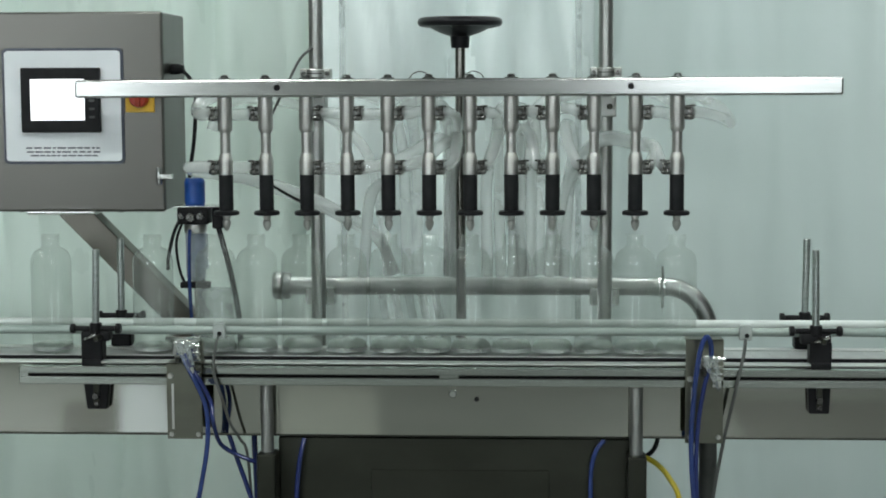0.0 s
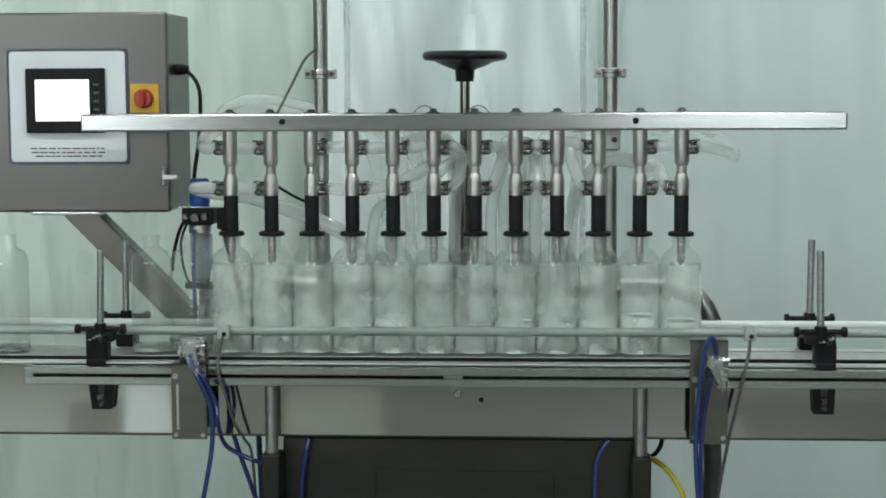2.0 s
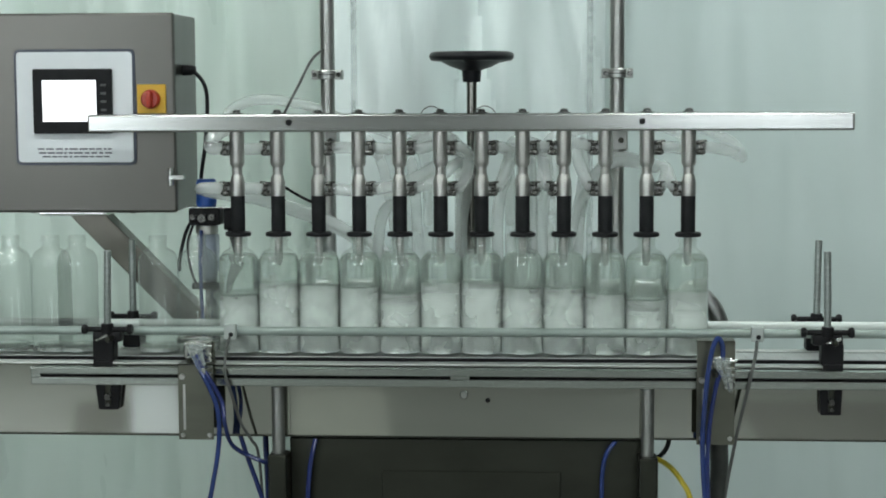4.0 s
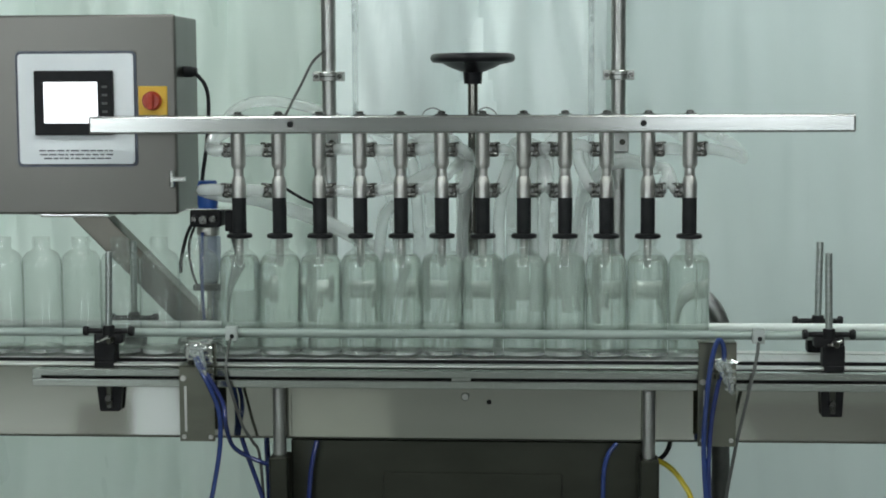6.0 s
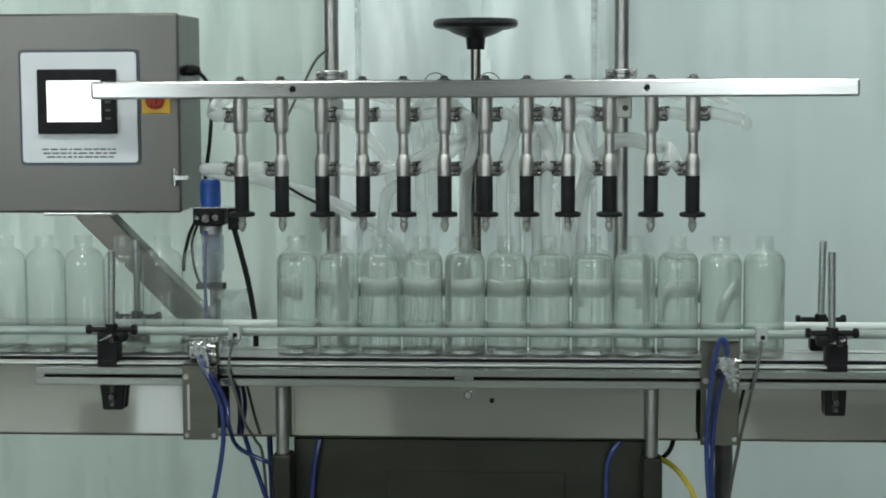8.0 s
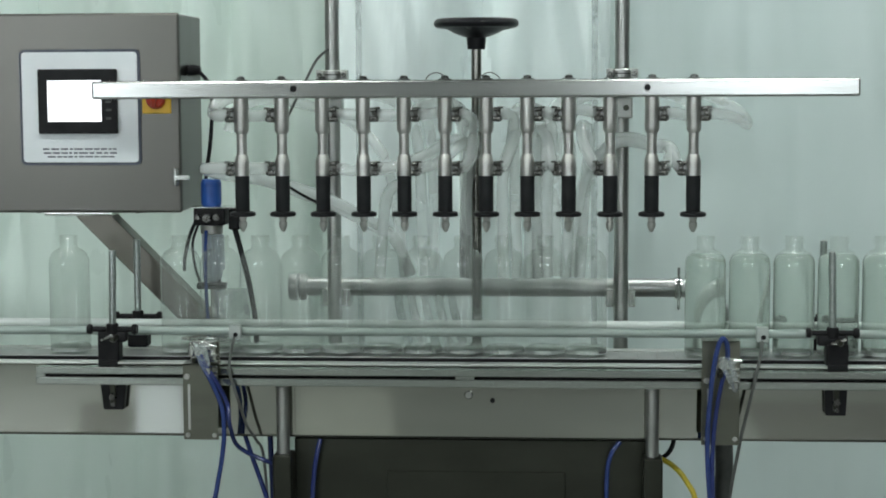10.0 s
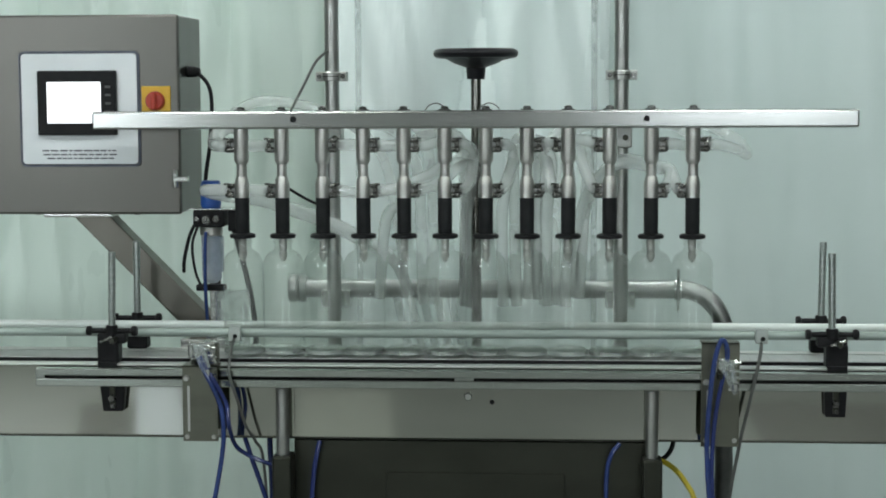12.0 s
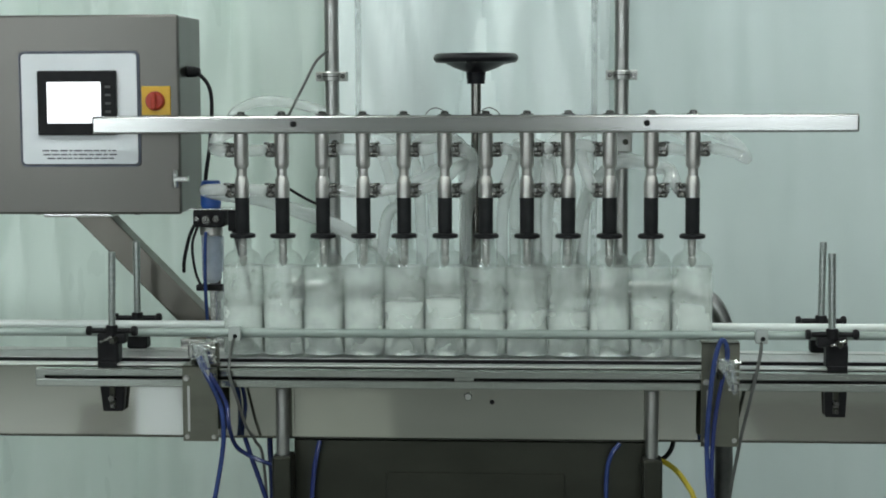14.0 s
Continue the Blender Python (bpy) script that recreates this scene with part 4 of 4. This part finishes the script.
HOSE_LOW = (
    ((-0.06, 0.010, 0.0), (-0.088, 0.045, -0.003), (-0.075, 0.08, -0.012), (0.0, 0.11, -0.024), (0.08, 0.12, -0.05), (0.15, 0.12, -0.075), (0.22, 0.13, -0.110), (0.30, 0.17, -0.165), (0.33, 0.19, -0.242)),
    ((-0.07, 0.012, 0.0), (-0.14, 0.03, 0.0), (-0.175, 0.065, -0.004), (-0.15, 0.09, -0.016), (-0.04, 0.115, -0.034), (0.06, 0.12, -0.065), (0.13, 0.125, -0.098), (0.21, 0.17, -0.155), (0.25, 0.19, -0.242)),
    ((0.06, 0.012, -0.004), (0.11, 0.03, -0.004), (0.155, 0.05, 0.0), (0.16, 0.08, -0.03), (0.12, 0.11, -0.07), (0.10, 0.15, -0.242)),
    ((0.06, 0.010, 0.002), (0.10, 0.03, 0.014), (0.14, 0.05, 0.034), (0.175, 0.07, 0.055), (0.205, 0.09, 0.05), (0.222, 0.11, 0.01), (0.205, 0.13, -0.05), (0.20, 0.16, -0.242)),
    ((0.05, 0.010, 0.004), (0.08, 0.035, 0.02), (0.11, 0.06, 0.045), (0.135, 0.085, 0.05), (0.148, 0.105, 0.01), (0.135, 0.13, -0.06), (0.13, 0.16, -0.242)),
    ((0.04, 0.012, 0.004), (0.05, 0.03, 0.02), (0.055, 0.06, 0.06), (0.05, 0.09, 0.05), (0.045, 0.12, -0.03), (0.05, 0.16, -0.242)),
    ((0.037, 0.015, 0.006), (0.05, 0.04, 0.04), (0.065, 0.07, 0.085), (0.085, 0.10, 0.09), (0.10, 0.13, 0.02), (0.10, 0.16, -0.242)),
    ((0.036, 0.012, 0.01), (0.04, 0.04, 0.045), (0.03, 0.08, 0.08), (0.01, 0.11, 0.04), (0.0, 0.15, -0.242)),
    ((-0.035, 0.012, 0.012), (-0.045, 0.04, 0.06), (-0.06, 0.07, 0.075), (-0.07, 0.10, 0.03), (-0.065, 0.15, -0.242)),
    ((-0.037, 0.012, 0.012), (-0.055, 0.04, 0.055), (-0.056, 0.08, 0.085), (-0.04, 0.11, 0.06), (-0.05, 0.14, -0.06), (-0.06, 0.16, -0.242)),
    ((0.035, 0.012, 0.014), (0.04, 0.04, 0.035), (0.02, 0.08, 0.04), (-0.06, 0.10, 0.05), (-0.12, 0.12, 0.0), (-0.15, 0.14, -0.1), (-0.16, 0.2, -0.242)),
    ((-0.036, 0.012, 0.016), (-0.045, 0.05, 0.04), (-0.07, 0.08, 0.045), (-0.15, 0.11, 0.055), (-0.21, 0.13, -0.03), (-0.24, 0.2, -0.242)))


def filling_head():
    h = tagged(empty("filling_head", (0, 0, 1.4498)), "twelve nozzle filling head on a steel cross bar", "filling head")
    bm = box(B(), (-0.7275, -0.02, -0.0185), (0.8415, 0.02, 0.0185), 0.0045)
    part("cross_bar", bm, BARSTEEL, h)
    for x in (-0.3059, 0.4162):
        part("bar_hole", lathe(B(), [(0, -0.0212), (0.0065, -0.0212), (0.0065, -0.0203), (0, -0.0203)], (x, 0, 0.001), "Y", 20), BLACK, h)
    # handwheel and its spindle
    w = part("handwheel", lathe(B(), [(0.079 + 0.0105 * math.cos(a * math.pi / 6), 0.0100 * math.sin(a * math.pi / 6)) for a in range(13)], (0.0642, 0.1, 0.136), "Z", 48), GLOSSBLACK, h, "black handwheel")
    part("dish", lathe(B(), [(0.020, -0.030), (0.045, -0.021), (0.066, -0.010), (0.078, -0.006), (0.078, 0.002), (0.060, -0.004), (0.020, -0.012)], (0.0642, 0.1, 0.136), "Z", 40), GLOSSBLACK, w)
    part("hub", lathe(B(), [(0, -0.054), (0.0185, -0.054), (0.020, -0.040), (0.021, -0.026), (0.030, -0.014), (0.030, -0.004), (0, -0.002)], (0.0642, 0.1, 0.136), "Z", 24), GLOSSBLACK, w)
    for k in range(3):
        a = 2 * math.pi * k / 3 + 0.35
        c, s = math.cos(a), math.sin(a)
        part("spoke", sweep(B(), [(0.0642 + 0.022 * c, 0.1 + 0.022 * s, 0.118), (0.0642 + 0.05 * c, 0.1 + 0.05 * s, 0.128), (0.0642 + 0.08 * c, 0.1 + 0.08 * s, 0.135)], 0.0085, 10, 4), GLOSSBLACK, w)
    part("spindle", lathe(B(), rod(0.0107, -0.66, 0.086, 0.001), (0.0642, 0.1, 0), "Z", 24), ARMSTEEL, h)
    part("spindle_yoke", box(B(), (0.03, 0.0205, -0.016), (0.098, 0.115, 0.014), 0.003), STEEL, h)
    for x in (-0.018, 0.092):
        part("wire_loop", sweep(B(), [(x - 0.018, 0.006, 0.0187), (x - 0.010, 0.006, 0.028), (x + 0.004, 0.006, 0.033), (x + 0.018, 0.006, 0.028), (x + 0.026, 0.006, 0.0187)], 0.0012, 6, 6), GREYCABLE, h)
    for x in (-0.2488, 0.3712):
        part("slide_block", box(B(), (x - 0.018, 0.136, -0.064), (x + 0.022, 0.184, -0.019), 0.003), COLUMN, h)
        part("slide_arm", box(B(), (x - 0.012, 0.0203, -0.016), (x + 0.012, 0.140, 0.010), 0.002), COLUMN, h)
        part("pinch_bolt", lathe(B(), [(0, 0.126), (0.006, 0.126), (0.0065, 0.130), (0.0065, 0.1358), (0, 0.1358)], (x + 0.008, 0, -0.042), "Y", 12), STEEL_DARK, h)
    # one nozzle's meshes, shared by all twelve
    up = mesh_of("nozzle_body", lathe(B(), [(0, 0.0), (0.0152, 0.0), (0.0152, -0.062), (0.0146, -0.067), (0.0104, -0.073), (0.0104, -0.16), (0, -0.16)], (0, 0, -0.0186), "Z", 24), STEEL_V)
    tip = mesh_of("fill_tip", lathe(B(), [(0, -0.23), (0.0082, -0.23), (0.0082, -0.267), (0.0068, -0.269), (0.0066, -0.2725), (0.0086, -0.2745), (0.0086, -0.2815), (0.0074, -0.2855), (0.0032, -0.2935), (0, -0.295)], (0, 0, 0), "Z", 20), STEEL_V)
    sl = mesh_of("sleeve", lathe(B(), [(0.0108, -0.134), (0.0120, -0.136), (0.0150, -0.148), (0.0152, -0.150), (0.0152, -0.178), (0.011, -0.178)], (0, 0, 0), "Z", 24), STEEL_V)
    grip = mesh_of("grip", lathe(B(), [(0.011, -0.178), (0.0148, -0.178), (0.0148, -0.252), (0.011, -0.252)], (0, 0, 0), "Z", 24), RUBBER)
    flange = mesh_of("flange", lathe(B(), [(0.0095, -0.252), (0.0225, -0.2525), (0.0262, -0.2545), (0.0270, -0.258), (0.0260, -0.2615), (0.021, -0.2625), (0.0095, -0.2625)], (0, 0, 0), "Z", 28), BLACK)
    bolt = mesh_of("bolt", lathe(B(), [(0, 0.0186), (0.0135, 0.0186), (0.0135, 0.0208), (0.0080, 0.0211), (0.0080, 0.0255), (0.0045, 0.0275), (0, 0.0275)], (0, 0, 0), "Z", 6), CLIPSTEEL)
    clip = {s: mesh_of("hose_clip", barb(s), CLIPSTEEL) for s in (-1, 1)}
    sleeves = []

    def child(name, me, parent, at=(0, 0, 0)):
        ob = new(name, me)
        ob.parent = parent
        ob.location = at
        return ob

    for k in range(12):
        x = FIRST + PITCH * k
        n = child("nozzle_body", up, h, (x, 0, 0))
        child("fill_tip", tip, n)
        child("bolt", bolt, n)
        child("hose_clip", clip[SIDES[k]], n, (0, 0, -0.052))
        s = child("sleeve", sl, h, (x, 0, 0))
        child("grip", grip, s)
        child("flange", flange, s)
        child("hose_clip", clip[LOWER[k]], s, (0, 0, -0.163))
        sleeves.append((s, x))
        for sgn, par, z in ((SIDES[k], n, -0.052), (LOWER[k], s, -0.163)):
            steps = HOSE_UP[k] if par is n else HOSE_LOW[k]
            pts = [(sgn * 0.014, 0.004, z), (sgn * 0.026, 0.004, z)] + [(px, py, z + pz) for px, py, pz in steps]
            part("hose", sweep(B(), pts, 0.0125, 12, 6), HOSE, par)
    return h, sleeves


# ---------------------------------------------------------------- bottles
LAYERS, THICK = 36, 0.00515
SPRAYS, SPRAY_H = 23, 0.0079
BODY = [(0, 0.003), (0.030, 0.0015), (0.034, 0.0), (0.0393, 0.0012), (0.0421, 0.006), (0.0421, 0.1885)]
for q in range(1, 8):
    ang = q / 7 * math.radians(78)
    BODY.append((0.0183 + 0.0238 * math.cos(ang), 0.1885 + 0.0315 * math.sin(ang)))
OUTER = BODY + [(0.0198, 0.2225), (0.0186, 0.226), (0.0186, 0.235), (0.0204, 0.236), (0.0204, 0.2395), (0.0187, 0.2405), (0.0187, 0.2470), (0.0180, 0.2475)]
INNER = [(0.0170, 0.2475), (0.0165, 0.2470), (0.0165, 0.2245), (0.0185, 0.2205)]
for q in range(6, -1, -1):
    ang = q / 7 * math.radians(78)
    INNER.append((0.0173 + 0.0246 * math.cos(ang), 0.1880 + 0.0305 * math.sin(ang)))
INNER += [(0.0419, 0.009), (0.0345, 0.0065), (0.030, 0.006), (0, 0.0065)]


def bottle_meshes():
    glass_me = mesh_of("glass", lathe(B(), OUTER + INNER, segs=40), GLASS, 60)
    ring = B()
    lathe(ring, [(0.0414, 0.0), (0.0414, THICK)], segs=40)
    mid = mesh_of("water_layer", ring, WATER, 80)
    low = mesh_of("water_layer", lathe(B(), [(0, 0.0), (0.0414, 0.0), (0.0414, THICK)], segs=40), WATER, 60)
    dome = [(0.0414, 0.0), (0.0414, THICK)]
    flat = mesh_of("water_layer", lathe(B(), dome + [(0.0392, THICK + 0.0040), (0.0345, THICK + 0.0070), (0, THICK + 0.0072)], segs=40), WATER, 60)
    for q in range(1, 7):
        ang = q / 7 * math.radians(74)
        dome.append((0.0190 + 0.0224 * math.cos(ang), THICK + 0.0195 * math.sin(ang)))
    top = mesh_of("water_layer", lathe(B(), dome + [(0, THICK + 0.0185)], segs=40), WATER, 60)
    foams = []
    for v in range(LAYERS):
        wide = 0.04160 + 0.000003 * v
        ring = B()
        lathe(ring, [(wide, 0.0), (wide, THICK)], segs=40)
        foams.append(mesh_of("foam_layer", ring, FROTH, 80))
    rr = random.Random(70)
    lid = B()
    lathe(lid, [(0.0416, 0.0), (0.0415, THICK * 0.8), (0.0395, 0.0062), (0.034, 0.0078), (0.026, 0.0084), (0.016, 0.0086), (0, 0.0088)], segs=40)
    for vert in lid.verts:
        if vert.co.z > 0.007:
            vert.co.z += rr.uniform(-0.0018, 0.0014)
    foams[-1] = mesh_of("foam_layer", lid, MIST, 80)
    sprays = []
    for v in range(SPRAYS):
        wide = 0.04174 + 0.000003 * v
        ring = B()
        lathe(ring, [(wide, 0.0), (wide, SPRAY_H)], segs=40)
        sprays.append(mesh_of("spray_layer", ring, MIST, 80))
    return glass_me, low, mid, (top, flat), foams, sprays


def bottles():
    glass_me, low, mid, tops, foams, sprays = bottle_meshes()
    made = []
    for k in range(24):
        b = tagged(empty("bottle", (FIRST + PITCH * (k % 12), 0, 0.9)),
                   "clear glass bottle being filled with clear liquid" if k < 12 else "clear empty glass bottle arriving on the conveyor", "bottle", "bottles on the conveyor")
        g = new("glass", glass_me)
        g.parent = b
        water, foam = [], []
        for j in range(LAYERS):
            o = new("water_layer", low if j == 0 else tops[k // 12] if j == LAYERS - 1 else mid)
            o.parent = b
            o.location = (0, 0, 0.0066)
            water.append(o)
            o = new("foam_layer", foams[j])
            o.parent = b
            o.location = (0, 0, 0.0066)
            foam.append(o)
        spray = []
        for j in range(SPRAYS):
            o = new("spray_layer", sprays[j])
            o.parent = b
            o.location = (0, 0, 0.0066)
            spray.append(o)
        made.append((b, water, foam, spray))
    return made


setting()
curtains()
machine_frame()
manifold()
control_box()
regulator()
guide_rails()
brackets()
gates()
cables()
HEAD, SLEEVES = filling_head()
BOTTLES = bottles()
conveyor()


# ---------------------------------------------------------------- what moves
def bottle_rows(k):
    """Seconds and place along the belt: first twelve, then the twelve that follow."""
    rest = FIRST + PITCH * (k % 12)
    if k < 12:
        late = (0.025, 0.0235, 0.014, 0.004)[k] if k < 4 else 0.0
        u = k / 11
        rows = [(0.0, rest - late), (0.2, rest), (7.6, rest), (7.7, rest + 0.010 + 0.014 * u), (7.8, rest + 0.036 + 0.026 * u),
                (8.0, rest + 0.113 + 0.034 * u)]
        end = 2.9 + PITCH * k
        go = rest + 0.113 + 0.034 * u
        rows += [(11.0, go + 0.426 * 3.0), (8.0 + (end - go) / 0.426, end)] if 8.0 + (end - go) / 0.426 < 13.9 else [(14.0, go + 0.426 * 6.0)]
        if rows[-1][0] < 14.0:
            rows.append((14.0, end))
        return rows
    j = 23 - k
    q = -0.505 - 0.0836 * j - (0.12 if j == 11 else 0.0)
    if j == 0:
        rows = [(0.0, -0.576), (0.2, q)]
    elif j == 1:
        rows = [(0.0, -0.792), (0.2, -0.722), (0.4, -0.632), (0.6, -0.591), (0.8, q)]
    elif j == 2:
        rows = [(0.0, -1.23), (0.8, -0.893), (1.5, -0.895), (3.0, -0.872), (5.0, q)]
    else:
        rows = [(0.0, -1.50 - 0.1 * j), (3.0, -0.98 - 0.09 * (j - 3)), (5.0, q)]
    rows += [(8.1, q), (8.2, q + 0.026)]
    # the row runs up against the closed gate, springs back and settles
    u = (10 - j) / 10
    for t, a, b, last in ((10.3, -0.4362, 0.4164, -0.6235), (10.4, -0.3970, 0.4579, -0.5686), (10.5, -0.3543, 0.5017, -0.5303),
                          (10.6, -0.3400, 0.5142, -0.4885), (10.7, -0.3816, 0.4970, -0.4729), (10.8, -0.3911, 0.4959, -0.4813),
                          (11.0, -0.3911, 0.5140, -0.4813)):
        rows.append((t, last if j == 11 else a + (b - a) * u))
    return rows + [(11.2, rest), (14.0, rest)]


def motions():
    z = 1.4498
    walk(HEAD, [(t, pose(0, 0, z - d * STROKE)) for t, d in ((0.0, 0), (0.55, 0), (0.6, 0.06), (0.7, 0.75), (0.8, 0.93), (0.9, 1), (6.95, 1), (7.0, 0.98), (7.1, 0.63), (7.2, 0.59), (7.3, 0.22), (7.4, 0.03), (7.5, 0), (11.8, 0), (11.9, 0.66), (12.0, 0.86), (12.1, 1), (14.0, 1))])
    for s, x in SLEEVES:
        walk(s, [(t, pose(x, 0, d * SLIP)) for t, d in ((0.0, 0), (0.67, 0), (0.7, 0.34), (0.8, 0.81), (0.9, 1), (6.95, 1), (7.0, 0.95), (7.1, 0.02), (7.2, 0), (11.88, 0), (11.9, 0.1), (12.0, 0.63), (12.1, 1), (14.0, 1))])
    r = random.Random(21)
    base = 0.0066
    for k, (b, water, foam, spray) in enumerate(BOTTLES):
        walk(b, [(t, pose(x, 0, 0.9)) for t, x in bottle_rows(k)])
        lag = r.uniform(-0.13, 0.13)
        t0 = (1.36 if k < 12 else 12.92) + lag
        ramp_t = ((t0, 0.0), (t0 + 0.45, 0.18), (t0 + 0.95, 0.44), (t0 + 1.3, 0.68), (t0 + 1.6, 0.90), (t0 + 1.85, 1.0))
        full = (LAYERS - 1) * THICK

        def when(level):
            for (ta, a), (tb, c) in zip(ramp_t, ramp_t[1:]):
                if level <= c:
                    return ta + (tb - ta) * (level - a) / (c - a)
            return ramp_t[-1][0]

        for j in range(SPRAYS):
            # fine spray fills the bottle first, and settles with the froth
            high = j * SPRAY_H
            rows = [(0.0, 0.0), (t0 - 0.05, 0.0), (t0 + 0.05 + 0.55 * j / SPRAYS, high)]
            rows += [(3.5 + lag + 0.8 * (1 - j / SPRAYS), high), (4.9 + lag, 0.0), (14.0, 0.0)] if k < 12 else [(14.0, high)]
            walk(spray[j], [(t, pose(0, 0, base + h)) for t, h in rows])
        for j in range(LAYERS):
            goal = j * THICK
            rows = [(0.0, 0.0), (t0, 0.0)]
            for t, lv in ramp_t[1:]:
                if lv * full < goal - 1e-6:
                    rows.append((t, lv * full))
            if j:
                rows.append((when(goal / full), goal))
            rows = [(t, h) for t, h in rows if t < 13.99]
            if k >= 12:
                now = 0.0
                for (ta, a), (tb, c) in zip(ramp_t, ramp_t[1:]):
                    if ta <= 14.0:
                        now = a + (c - a) * min(1.0, (14.0 - ta) / (tb - ta))
                rows.append((14.0, min(goal, now * full)))
            # liquid gathers under the froth
            start = t0 + 0.9
            if k >= 12 or not j:
                wet = [(0.0, 0.0), (14.0, 0.0)]
            else:
                wet = [(0.0, 0.0), (start, 0.0), (start + 1.1 * goal / full, goal), (14.0, goal)]
            walk(water[j], [(t, pose(0, 0, base + h + 0.00002 * j)) for t, h in wet])
            if k < 12:
                # the froth thins out and settles to a film round the base
                leave = 3.45 + lag + 0.9 * (1 - goal / full)
                rows = rows + [(leave, goal), (4.9 + lag, 0.0), (14.0, 0.0)] if j else rows
            walk(foam[j], [(t, pose(0, 0, base + h)) for t, h in rows])


motions()
